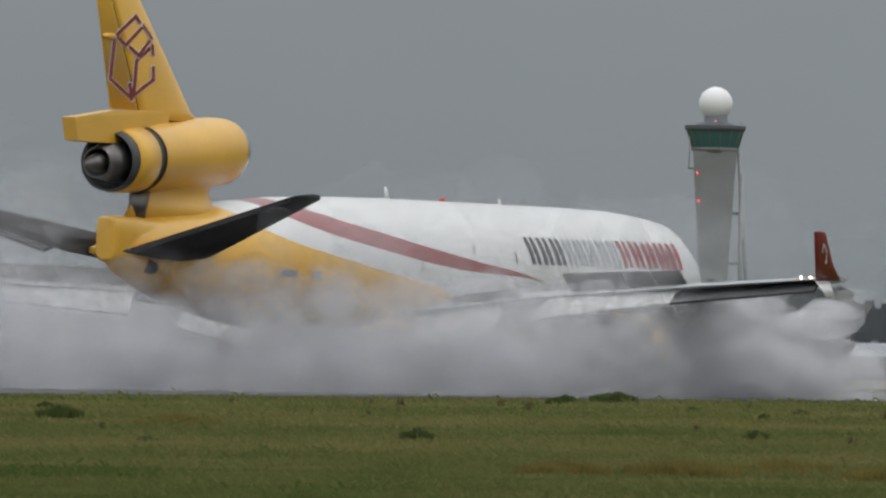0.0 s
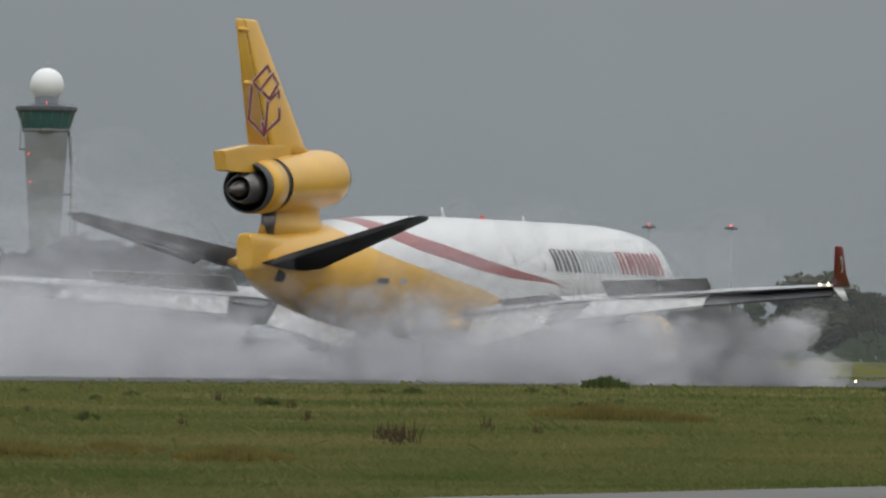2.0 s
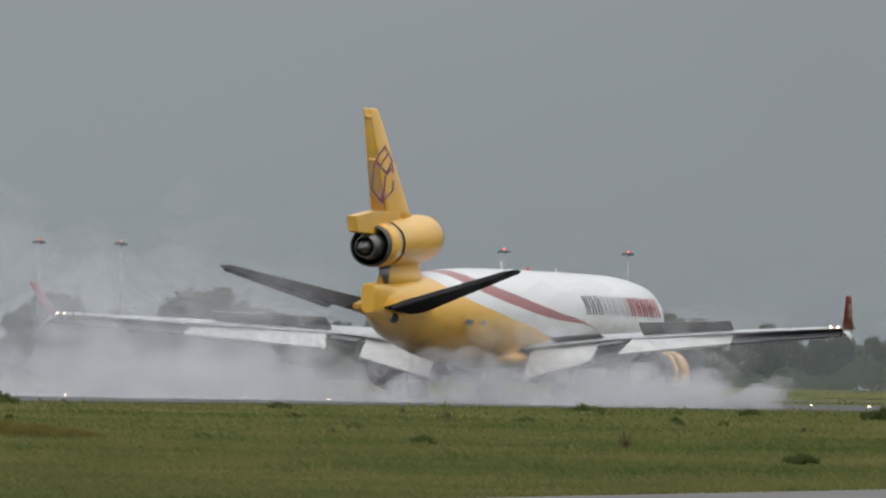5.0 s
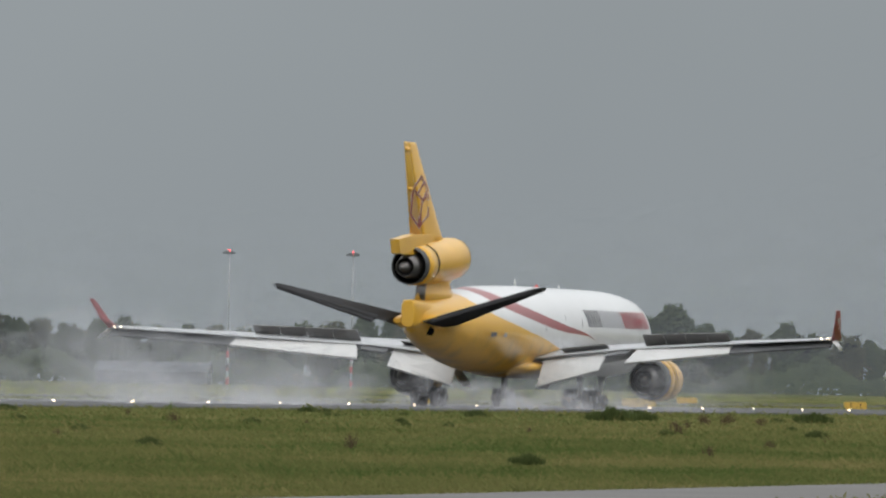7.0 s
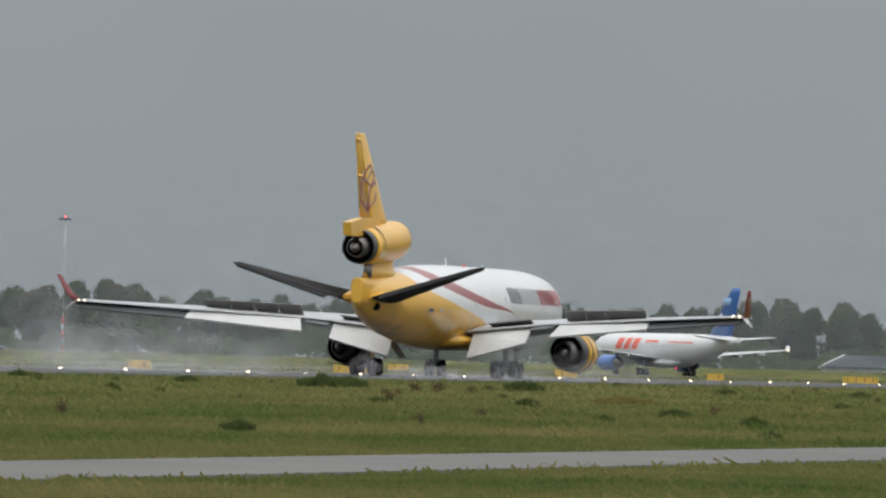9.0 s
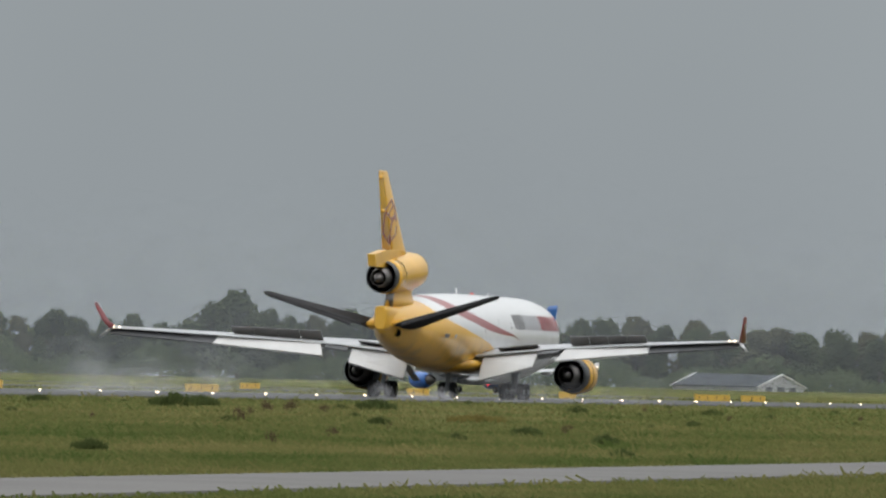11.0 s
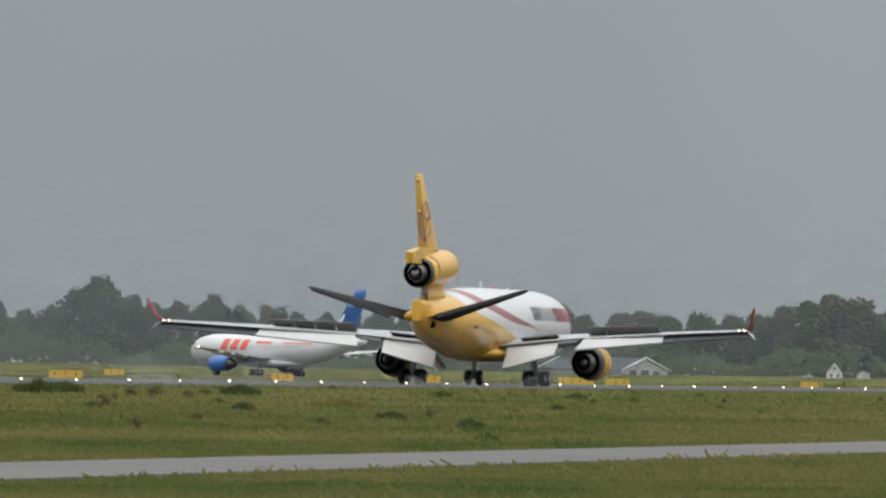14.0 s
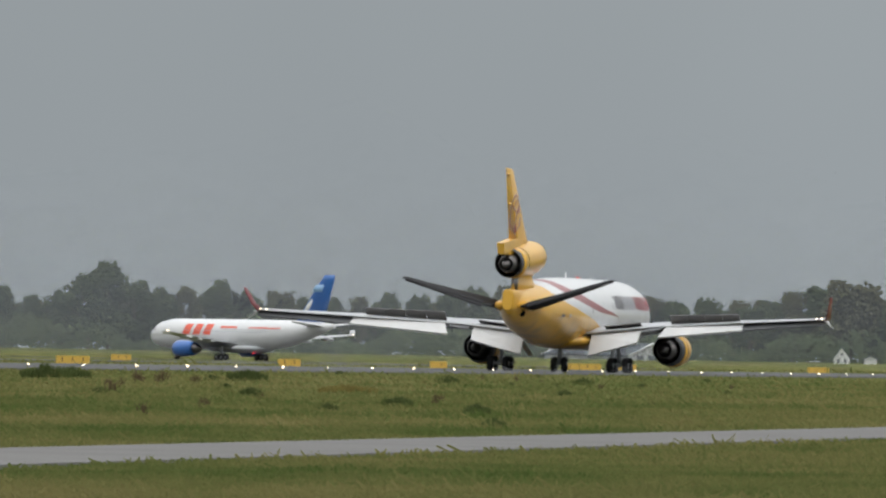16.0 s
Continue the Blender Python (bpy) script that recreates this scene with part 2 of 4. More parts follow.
scene.cycles.transparent_max_bounces = 96
spray_water = vapour("water_spray", (0.77, 0.77, 0.80), 0.018, 0.085, 0.7)
spray_haze = vapour("fine_spray_haze", (0.76, 0.77, 0.80), 0.007, 0.034, 0.35)
spray_core = vapour("dense_water_spray", (0.84, 0.84, 0.86), 0.06, 0.2, 0.6)
# grey close to the sky's: distance haze put into colour
haze_grey = vapour("haze_stand_in", (0.40, 0.43, 0.46), 0.003, 0.006, 0.03)


# ---- building helpers ----
def mesh_of(verts, faces, smooth=False):
    bm = bmesh.new()
    vs = [bm.verts.new(v) for v in verts]
    for f in faces:
        bm.faces.new([vs[i] for i in f]).smooth = smooth
    return bm


def part(name, bm, material, parent=None, label="", at=None):
    bmesh.ops.recalc_face_normals(bm, faces=bm.faces)
    me = bpy.data.meshes.new(name)
    bm.to_mesh(me)
    bm.free()
    me.materials.append(material)
    ob = new(name, me)
    if parent:
        ob.parent = parent
    if at is not None:
        ob.matrix_basis = at
    if label:
        tagged(ob, label)
    return ob


def join(*bms):
    out = bmesh.new()
    for b in bms:
        me = bpy.data.meshes.new("piece")
        b.to_mesh(me)
        b.free()
        out.from_mesh(me)
        bpy.data.meshes.remove(me)
    return out


def loft(rings, caps=True, smooth=True):
    n = len(rings[0])
    verts = [p for r in rings for p in r]
    faces = [(i * n + j, i * n + (j + 1) % n, (i + 1) * n + (j + 1) % n, (i + 1) * n + j)
             for i in range(len(rings) - 1) for j in range(n)]
    bm = mesh_of(verts, faces, smooth)
    if caps:
        bm.verts.ensure_lookup_table()
        bm.faces.new([bm.verts[j] for j in range(n)])
        bm.faces.new([bm.verts[(len(rings) - 1) * n + j] for j in range(n)])
    return bm


def Q(xa, yr, z):
    """Station behind the nose, distance to starboard, height: to the aircraft's own axes."""
    return (-xa, -yr, z)


def ring(xa, cy, cz, ry, rz, n=40):
    return [Q(xa, cy + ry * math.cos(2 * math.pi * k / n), cz + rz * math.sin(2 * math.pi * k / n)) for k in range(n)]


def tube(profile, cy, cz, n=40, caps=False, droop=0.0, pivot=47.5):
    """Body of revolution along the fuselage axis: profile of (station, radius); droop lowers its tail."""
    return loft([ring(x, cy, cz - droop * (x - pivot), r, r, n) for x, r in profile], caps)


def box(lo, hi, bevel=0.0):
    x0, y0, z0 = lo
    x1, y1, z1 = hi
    v = [(x, y, z) for x in (x0, x1) for y in (y0, y1) for z in (z0, z1)]
    bm = mesh_of(v, [(0, 1, 3, 2), (4, 6, 7, 5), (0, 4, 5, 1), (2, 3, 7, 6), (0, 2, 6, 4), (1, 5, 7, 3)])
    if bevel:
        bmesh.ops.bevel(bm, geom=bm.edges[:], offset=bevel, segments=2, affect="EDGES")
    return bm


def rod(a, b, r0, r1=None, n=10):
    a, b = Vector(a), Vector(b)
    r1 = r0 if r1 is None else r1
    w = (b - a).normalized()
    u = w.orthogonal().normalized()
    v = w.cross(u)
    return loft([[p + (u * math.cos(2 * math.pi * k / n) + v * math.sin(2 * math.pi * k / n)) * r for k in range(n)]
                 for p, r in ((a, r0), (b, r1))])


AIR = [(0, 0), (0.03, 0.32), (0.12, 0.48), (0.3, 0.55), (0.55, 0.44), (0.8, 0.22), (1, 0.03),
       (1, -0.03), (0.8, -0.18), (0.55, -0.36), (0.3, -0.45), (0.12, -0.40), (0.03, -0.25)]


def blade(stations, upright=False):
    """A lifting surface; a station is leading edge, chord, span place, height, thickness."""
    rings = []
    for le, c, y, z, th in stations:
        rings.append([Q(le + u * c, y + (w * th if upright else 0), z + (0 if upright else w * th)) for u, w in AIR])
    return loft(rings, smooth=True)


def half_thick(u):
    return float(np.interp(u, (0, 0.03, 0.12, 0.3, 0.55, 0.8, 1), (0.0, 0.26, 0.42, 0.5, 0.4, 0.2, 0.03)))


def upright(stations, u0=0.0, u1=1.0, n=9):
    """A fin, or the stretch of it from u0 to u1 of its chord; a station is leading edge, chord, height, thickness."""
    us = [u0 + (u1 - u0) * k / (n - 1) for k in range(n)]
    rings = [[Q(le + u * c, half_thick(u) * th, z) for u in us] + [Q(le + u * c, -half_thick(u) * th - 0.001, z) for u in reversed(us)] for le, c, z, th in stations]
    return loft(rings)


def slab(corners, thick):
    """A thin panel: four corners in order, thickened along its normal."""
    p = [Vector(Q(*c)) for c in corners]
    nrm = (p[1] - p[0]).cross(p[3] - p[0]).normalized() * thick / 2
    v = [q + nrm for q in p] + [q - nrm for q in p]
    return mesh_of(v, [(0, 1, 2, 3), (7, 6, 5, 4), (0, 4, 5, 1), (1, 5, 6, 2), (2, 6, 7, 3), (3, 7, 4, 0)])


def wheel(parent, name, xa, yr, z, r, w):
    prof = [(-w / 2, r * 0.55), (-w / 2, r * 0.86), (-w * 0.36, r * 0.97), (0, r), (w * 0.36, r * 0.97), (w / 2, r * 0.86), (w / 2, r * 0.55)]
    n = 24
    bm = loft([[Q(xa + q * math.cos(2 * math.pi * k / n), yr + s, z + q * math.sin(2 * math.pi * k / n)) for k in range(n)] for s, q in prof])
    ty = part("wheel", bm, rubber, parent)
    hub = loft([[Q(xa + q * math.cos(2 * math.pi * k / 16), yr + s, z + q * math.sin(2 * math.pi * k / 16)) for k in range(16)]
                for s, q in ((-w / 2 - 0.02, r * 0.3), (-w / 2 + 0.03, r * 0.53), (w / 2 - 0.03, r * 0.53), (w / 2 + 0.02, r * 0.3))])
    part("rim", hub, strut_metal, ty)


def bogie(parent, xa, yr, top, pairs, gap, r, w, lean=0.0):
    """A landing-gear leg with its wheels."""
    leg = part("gear_leg", join(rod(Q(xa - 0.2, yr - lean, top), Q(xa, yr, r), 0.21, 0.17), rod(Q(xa - 1.6, yr - lean * 1.4, top), Q(xa, yr, r + 0.5), 0.09)), strut_metal, parent)
    for dx in pairs:
        part("axle", rod(Q(xa + dx, yr - gap, r), Q(xa + dx, yr + gap, r), 0.1), strut_metal, leg)
    if len(pairs) > 1:
        part("bogie_beam", rod(Q(xa + pairs[0], yr, r), Q(xa + pairs[1], yr, r), 0.15), strut_metal, leg)
    for dx in pairs:
        for s in (-gap, gap):
            wheel(parent, "wheel", xa + dx, yr + s, r, r, w)


def fuselage_rings(table, n=48):
    return [ring(xa, 0, (t + b) / 2, w, (t - b) / 2, n) for xa, b, t, w in table]


def on_hull(xa, z, cz, r, out):
    """A point on the starboard side of a round body."""
    dz = z - cz
    return Q(xa, math.sqrt(max(r * r - dz * dz, 0.01)) + out, z)


def hull_patch(xa0, xa1, z0, z1, cz, r, side, slant=0.0, out=0.02, nx=2, nz=4):
    """A painted patch that follows the body's curve."""
    v = []
    for i in range(nx + 1):
        for j in range(nz + 1):
            z = z0 + (z1 - z0) * j / nz
            x, y, zz = on_hull(xa0 + (xa1 - xa0) * i / nx + slant * j / nz, z, cz, r, out)
            v.append((x, y * side, zz))
    return mesh_of(v, [(i * (nz + 1) + j, (i + 1) * (nz + 1) + j, (i + 1) * (nz + 1) + j + 1, i * (nz + 1) + j + 1)
                       for i in range(nx) for j in range(nz)], True)


# ---- the landing freighter ----
SLEEVES = []


def wing_engine(plane, s):
    def shift(p):
        return [(x + 0.6, r) for x, r in p]
    y, z = 8.5 * s, 2.06
    en = part("engine", tube(shift([(22.6, 1.16), (22.75, 1.28), (23.3, 1.42), (24.6, 1.50), (25.3, 1.50), (25.3, 1.40), (23.0, 1.10)]), y, z), yellow_paint, plane, "yellow front cowl of the wing engine")
    part("intake_lip", tube(shift([(22.62, 1.17), (22.5, 1.22), (22.6, 1.30), (22.85, 1.34)]), y, z), bare_metal, en)
    part("reverser_gap", tube(shift([(25.2, 1.36), (25.95, 1.36)]), y, z), dark_hollow, en, "dark open thrust reverser gap")
    sleeve = part("reverser_sleeve", tube(shift([(25.84, 1.40), (25.86, 1.49), (26.45, 1.44), (26.45, 1.38)]), y, z), yellow_paint, en, "yellow sliding reverser sleeve")
    SLEEVES.append((sleeve, 0.5))
    part("rear_cowl", tube(shift([(25.6, 1.34), (26.2, 1.40), (26.6, 1.37), (27.5, 1.26), (27.5, 1.20), (26.2, 1.25)]), y, z), dark_underside, en, "dark grey rear cowl")
    part("band", tube(shift([(25.0, 1.512), (25.28, 1.512)]), y, z), black_paint, en)
    part("duct", tube(shift([(27.3, 1.19), (26.0, 1.1), (26.0, 0.3)]), y, z), dark_hollow, en)
    part("core_nozzle", tube(shift([(26.0, 0.98), (27.6, 0.92), (28.6, 0.66), (28.6, 0.58), (27.6, 0.6)]), y, z), nozzle_metal, en)
    part("plug", tube(shift([(27.2, 0.46), (28.6, 0.40), (29.3, 0.10)]), y, z, caps=True), nozzle_metal, en)
    part("fan", tube(shift([(23.7, 1.1), (23.4, 0.3), (23.0, 0.04)]), y, z), dark_underside, en)
    py = loft([[Q(x0, y - 0.22 * k, zz), Q(x1, y - 0.16 * k, zz), Q(x1, y + 0.16 * k, zz), Q(x0, y + 0.22 * k, zz)]
               for x0, x1, zz, k in ((24.3, 28.2, z + 1.1, 1), (25.4, 31.5, 3.9, 1.2))], smooth=False)
    part("pylon", py, wing_grey, en)


def freighter():
    plane = tagged(new("cargo_airliner"), "white and yellow three-engined cargo jet braking on the wet runway", "aircraft")
    # hull: station, bottom, top, half width
    table = [(0.25, 4.45, 4.75, 0.15), (0.8, 3.75, 5.35, 0.8), (1.8, 3.15, 6.2, 1.5), (3.2, 2.7, 7.15, 2.1), (5, 2.4, 7.85, 2.6),
             (7.5, 2.25, 8.06, 2.9), (10.5, 2.22, 8.2, 3.0), (14, 2.22, 8.24, 3.01), (30, 2.22, 8.26, 3.01), (36, 2.2, 8.22, 3.01), (40, 2.25, 8.15, 2.98),
             (43, 2.42, 8.05, 2.85), (46, 2.72, 7.86, 2.62), (49, 3.12, 7.62, 2.25), (52, 3.62, 7.34, 1.75), (54.5, 4.15, 7.0, 1.2), (56.4, 4.75, 6.8, 0.55), (57.0, 5.05, 6.6, 0.3)]
    # finer stations for a smooth curve
    fine = []
    for (a, b) in zip(table, table[1:]):
        k = max(1, int((b[0] - a[0]) / 1.5))
        fine += [tuple(a[i] + (b[i] - a[i]) * j / k for i in range(4)) for j in range(k)]
    part("fuselage", loft(fuselage_rings(fine + [table[-1]])), body_paint, plane, "white body with red stripe and yellow tail")
    # blunt tail-cone block under the centre engine
    def soft_box(xa, w, z0, z1, e=0.45, n=28):
        out = []
        for k in range(n):
            q = 2 * math.pi * k / n
            c, d = math.cos(q), math.sin(q)
            out.append(Q(xa, w * math.copysign(abs(c) ** e, c), (z0 + z1) / 2 + (z1 - z0) / 2 * math.copysign(abs(d) ** e, d)))
        return out
    part("tail_cone", loft([soft_box(51.0, 1.5, 5.2, 6.6, 0.8), soft_box(53.0, 1.15, 5.0, 6.95, 0.7), soft_box(55.0, 0.85, 5.0, 6.98, 0.6), soft_box(56.6, 0.58, 5.08, 7.0, 0.5), soft_box(57.15, 0.46, 5.15, 6.97, 0.5), soft_box(57.28, 0.38, 5.25, 6.88, 0.5)]), yellow_paint, plane)
    # wing-to-body fairing
    part("wing_fairing", loft([[Q(x, w * math.cos(a), 2.75 + h * math.sin(a)) for a in [2 * math.pi * k / 24 for k in range(24)]]
                               for x, w, h in ((17, 0.3, 0.2), (20, 2.6, 0.62), (25, 3.4, 0.78), (32, 3.4, 0.78), (35.5, 2.6, 0.66), (38.5, 0.6, 0.25))]), body_paint, plane)
    # centre engine
    cz, dr = 9.82, 0.068
    c = part("centre_engine", tube([(47.8, 1.16), (47.3, 1.20), (47.0, 1.28), (47.3, 1.37), (48.2, 1.44), (49.5, 1.47), (51, 1.46), (53, 1.41), (54.5, 1.355)], 0, cz, 56, droop=dr), yellow_paint, plane, "yellow nacelle of the centre engine")
    part("intake_lip", tube([(47.5, 1.19), (47.05, 1.235), (46.93, 1.285), (47.05, 1.33), (47.3, 1.378)], 0, cz, 48, droop=dr), bare_metal, c)
    part("intake_duct", tube([(47.6, 1.18), (49.5, 1.1), (49.5, 0.1)], 0, cz, droop=dr), dark_hollow, c)
    # the dark inside the open reverser gap is put on as black colour
    part("reverser_band", tube([(54.45, 1.30), (55.05, 1.30)], 0, cz, 48, droop=dr), black_paint, c, "black open reverser band")
    sleeve = part("reverser_sleeve", tube([(54.95, 1.28), (55.0, 1.345), (55.8, 1.32), (56.65, 1.28), (56.65, 1.23), (55.2, 1.24)], 0, cz, 48, droop=dr), yellow_paint, c, "yellow sliding reverser sleeve")
    SLEEVES.append((sleeve, 0.4))
    part("nozzle_sleeve", tube([(56.1, 1.2), (56.3, 1.235), (56.7, 1.235), (57.2, 1.19), (57.2, 1.15), (55.4, 1.16), (54.6, 0.9)], 0, cz, 48, droop=dr), dark_underside, c, "dark fan nozzle sleeve")
    part("duct", tube([(57.0, 1.10), (55.3, 1.13), (55.0, 0.3)], 0, cz, 48, droop=dr), dark_hollow, c, "near-black exhaust duct")
    part("core_nozzle", tube([(55.2, 0.92), (56.8, 0.86), (58.1, 0.64), (58.1, 0.57), (56.8, 0.58)], 0, cz, droop=dr), nozzle_metal, c)
    part("plug", tube([(56.6, 0.45), (58.0, 0.40), (59.2, 0.10)], 0, cz, caps=True, droop=dr), nozzle_metal, c)
    # pylon between hull and centre engine
    part("engine_pylon", upright([(47.0, 8.6, 6.9, 2.6), (48.2, 6.9, 7.55, 1.5), (48.5, 6.3, 8.1, 1.3), (48.4, 6.4, 8.45, 1.6), (48.2, 6.6, 8.8, 2.2)]), yellow_paint, plane)
    part("pylon_vent", upright([(54.2, 1.2, 6.9, 0.75), (53.9, 1.3, 7.55, 0.62), (53.6, 1.6, 8.2, 0.6)]), nozzle_metal, plane, "bare metal rear of the engine pylon")
    # banjo fairing behind the fin
    part("banjo_fairing", loft([[Q(52.5, -0.35, z0), Q(a, -0.30, z0), Q(a, 0.30, z0), Q(52.5, 0.35, z0)] for z0, a in ((9.9, 59.6), (9.95, 60.3), (10.85, 60.6), (11.25, 56.9), (11.3, 54.5))], smooth=False), yellow_paint, plane)
    # fin and rudder: leading edge, chord, height, thickness
    FIN = [(48.9, 8.2, 10.95, 0.75), (49.85, 7.15, 11.3, 0.68), (56.02, 2.75, 17.15, 0.26), (56.25, 2.5, 17.27, 0.12)]
    fin = part("fin", upright(FIN, 0.0, 0.695), yellow_paint, plane)
    part("rudder", upright(FIN[1:], 0.71, 1.0), yellow_paint, plane)
    part("rudder_gap", upright(FIN[1:], 0.68, 0.72, 3), black_paint, fin).scale = (1, 0.9, 1)

    def fin_side(xa, z, side, off):
        f = (z - 11.3) / (17.15 - 11.3)
        le, c, th = 49.85 + 6.17 * f, 7.15 - 4.4 * f, 0.68 - 0.42 * f
        return (xa, side * (half_thick(min(max((xa - le) / c, 0), 1)) * th + off), z)
    for z0, xa in ((16.75, 58.1), (14.2, 57.35)):
        part("rudder_hinge_fairing", loft([[Q(xa + dx, 0.08 + w * math.cos(a), z0 + w * math.sin(a)) for a in [math.pi * k / 4 for k in range(8)]]
                                           for dx, w in ((-0.75, 0.03), (-0.3, 0.13), (0.3, 0.13), (0.55, 0.03))]), yellow_paint, fin)
    # emblem: open hexagon of bent strokes, on both sides of the fin (aft, up from its centre)
    X, Z = 55.5, 13.32
    strokes = [((-0.47, 1.53), (-0.17, 1.75)), ((-0.17, 1.75), (1.35, 0.93)), ((1.35, 0.93), (0.59, 0.56)), ((0.59, 0.56), (-0.83, 1.4)), ((-0.83, 1.4), (-1.54, 0.93)), ((-1.54, 0.93), (-0.45, 0.19)), ((-0.45, 0.19), (0.26, 0.48)),
               ((1.45, 0.7), (1.66, -0.83)), ((1.66, -0.83), (0.02, -1.57)), ((0.02, -1.57), (0.17, -1.02)), ((-1.61, 0.3), (-1.59, 0.61)), ((-1.59, 0.61), (-0.28, -0.04)), ((-0.28, -0.04), (-0.12, -1.46)), ((-0.12, -1.46), (-1.64, -0.75)), ((-1.64, -0.75), (-1.64, -0.29))]
    for side in (1, -1):
        for mat, w, off, nm in ((white_paint, 0.19, 0.022, "emblem_edge"), (red_paint, 0.135, 0.034, "emblem_stroke")):
            for (x0, z0), (x1, z1) in strokes:
                d = Vector((x1 - x0, z1 - z0)).normalized() * w * 0.6
                nx, nz = -d.y * 1.5, d.x * 0.85
                quad = [(x0 - d.x + nx, z0 - d.y + nz), (x1 + d.x + nx, z1 + d.y + nz), (x1 + d.x - nx, z1 + d.y - nz), (x0 - d.x - nx, z0 - d.y - nz)]
                part(nm, slab([fin_side(X + qx, Z + qz, side, off) for qx, qz in quad], 0.01), mat, fin)
    # tailplane
    for s in (1, -1):
        st = part("stabilizer", blade([(50.6, 7.6, 1.3 * s, 5.55, 0.85), (55.75, 2.5, 8.9 * s, 7.78, 0.26), (56.3, 1.6, 9.1 * s, 7.86, 0.08)]), stab_grey, plane, "dark grey swept tailplane")
        part("elevator", slab([(57.2, 2.0 * s, 5.86), (58.75, 2.0 * s, 5.52), (58.2, 8.7 * s, 7.62), (57.5, 8.7 * s, 7.8)], 0.14), stab_grey, st)
        part("stabilizer_seal", loft([ring(x, s * 1.05, 5.6, 0.5, 0.62 * k, 16) for x, k in ((50.3, 0.2), (51.5, 0.9), (54.5, 0.8), (56.2, 0.2))]), yellow_paint, plane)
    # wings
    for s in (1, -1):
        wg = part("wing", blade([(21.5, 13.0, 1.5 * s, 3.25, 1.5), (22.6, 12.2, 3.0 * s, 3.45, 1.4), (27.4, 7.9, 8.7 * s, 4.05, 0.9), (34.6, 5.2, 17.2 * s, 4.52, 0.5), (40.2, 2.9, 25.1 * s, 4.92, 0.28)]), wing_grey, plane, "pale grey swept wing")
        # flaps lowered behind the wing
        fi = part("inboard_flap", blade([(34.1, 0.5, 3.1 * s, 3.35, 0.3), (34.1, 0.5, 7.6 * s, 3.9, 0.28)]), flap_pale, wg)
        part("flap_panel", slab([(34.5, 3.0 * s, 3.2), (36.3, 3.0 * s, 1.42), (36.6, 7.4 * s, 2.62), (34.7, 7.5 * s, 3.85)], 0.16), flap_pale, fi, "lowered pale inboard flap")
        fo = part("outboard_flap", slab([(35.6, 9.9 * s, 4.15), (37.25, 9.35 * s, 3.1), (40.5, 17.4 * s, 3.85), (39.2, 17.2 * s, 4.48)], 0.14), flap_pale, wg, "lowered pale outboard flap")
        part("flap_vane", slab([(34.9, 9.7 * s, 4.18), (35.45, 9.7 * s, 4.05), (38.9, 17.1 * s, 4.42), (38.3, 17.1 * s, 4.5)], 0.06), dark_underside, wg)
        part("inboard_aileron", slab([(34.4, 7.7 * s, 3.95), (36.3, 7.7 * s, 3.55), (36.6, 9.3 * s, 3.75), (34.9, 9.6 * s, 4.1)], 0.12), dark_underside, wg)
        ai = part("aileron", slab([(38.9, 17.35 * s, 4.5), (40.6, 17.4 * s, 3.86), (43.3, 25.0 * s, 4.42), (42.3, 25.0 * s, 4.88)], 0.10), dark_underside, wg, "dark grey drooped aileron")
        # raised spoilers
        for k in range(4):
            y0, y1 = 10.0 + k * 1.66, 10.0 + (k + 1) * 1.66 - 0.05
            f0, f1 = (y0 - 10) / 6.7, (y1 - 10) / 6.7
            part("spoiler", slab([(34.1 + 2.75 * f0, y0 * s, 4.32 + 0.24 * f0), (35.15 + 2.75 * f0, y0 * s, 5.08 + 0.2 * f0), (35.15 + 2.75 * f1, y1 * s, 5.08 + 0.2 * f1), (34.1 + 2.75 * f1, y1 * s, 4.32 + 0.24 * f1)], 0.05), spoiler_grey, wg, "raised dark spoiler panel")
        part("inner_spoiler", slab([(32.6, 4.0 * s, 3.75), (34.0, 4.0 * s, 4.05), (34.2, 7.2 * s, 4.4), (32.9, 7.2 * s, 4.1)], 0.05), spoiler_grey, wg, "raised dark inner spoiler")
        for y0, xa, z0 in ((11.6, 36.9, 3.62), (15.2, 38.5, 3.85)):
            part("flap_track_fairing", loft([[Q(xa + dx, y0 * s + 0.11 * w * math.cos(a), z0 - 0.2 * (1 - w) - 0.06 + 0.18 * w * math.sin(a)) for a in [2 * math.pi * k / 10 for k in range(10)]]
                                             for dx, w in ((-3.0, 0.15), (-2.0, 0.9), (-0.6, 1), (0.6, 0.55), (1.2, 0.1))]), wing_grey, wg)
        # winglets
        wl_ = part("winglet", blade([(40.7, 2.5, 25.05 * s, 4.88, 0.22), (42.3, 1.8, 25.4 * s, 5.5, 0.16), (44.0, 1.15, 25.8 * s, 6.76, 0.09), (44.2, 0.9, 25.81 * s, 6.83, 0.04)], True), red_paint, plane, "dark red upswept winglet")
        marks = []
        for q in range(9):
            pts = []
            for a, g in ((q * 0.55, 1), (q * 0.55 + 0.56, 1), (q * 0.55 + 0.56, 0.6), (q * 0.55, 0.6)):
                zz = 5.95 + 0.42 * math.sin(a) * g
                pts.append((43.65 + 0.24 * math.cos(a) * g + 1.0 * (zz - 5.95), s * (25.4 + (zz - 5.5) * 0.317 + 0.085), zz))
            marks.append(slab(pts, 0.01))
        part("winglet_mark", join(*marks), white_paint, wl_, "white curl on the winglet")
        part("lower_winglet", blade([(41.9, 1.5, 25.1 * s, 4.85, 0.12), (42.9, 0.75, 25.75 * s, 4.2, 0.05)], True), white_paint, plane)
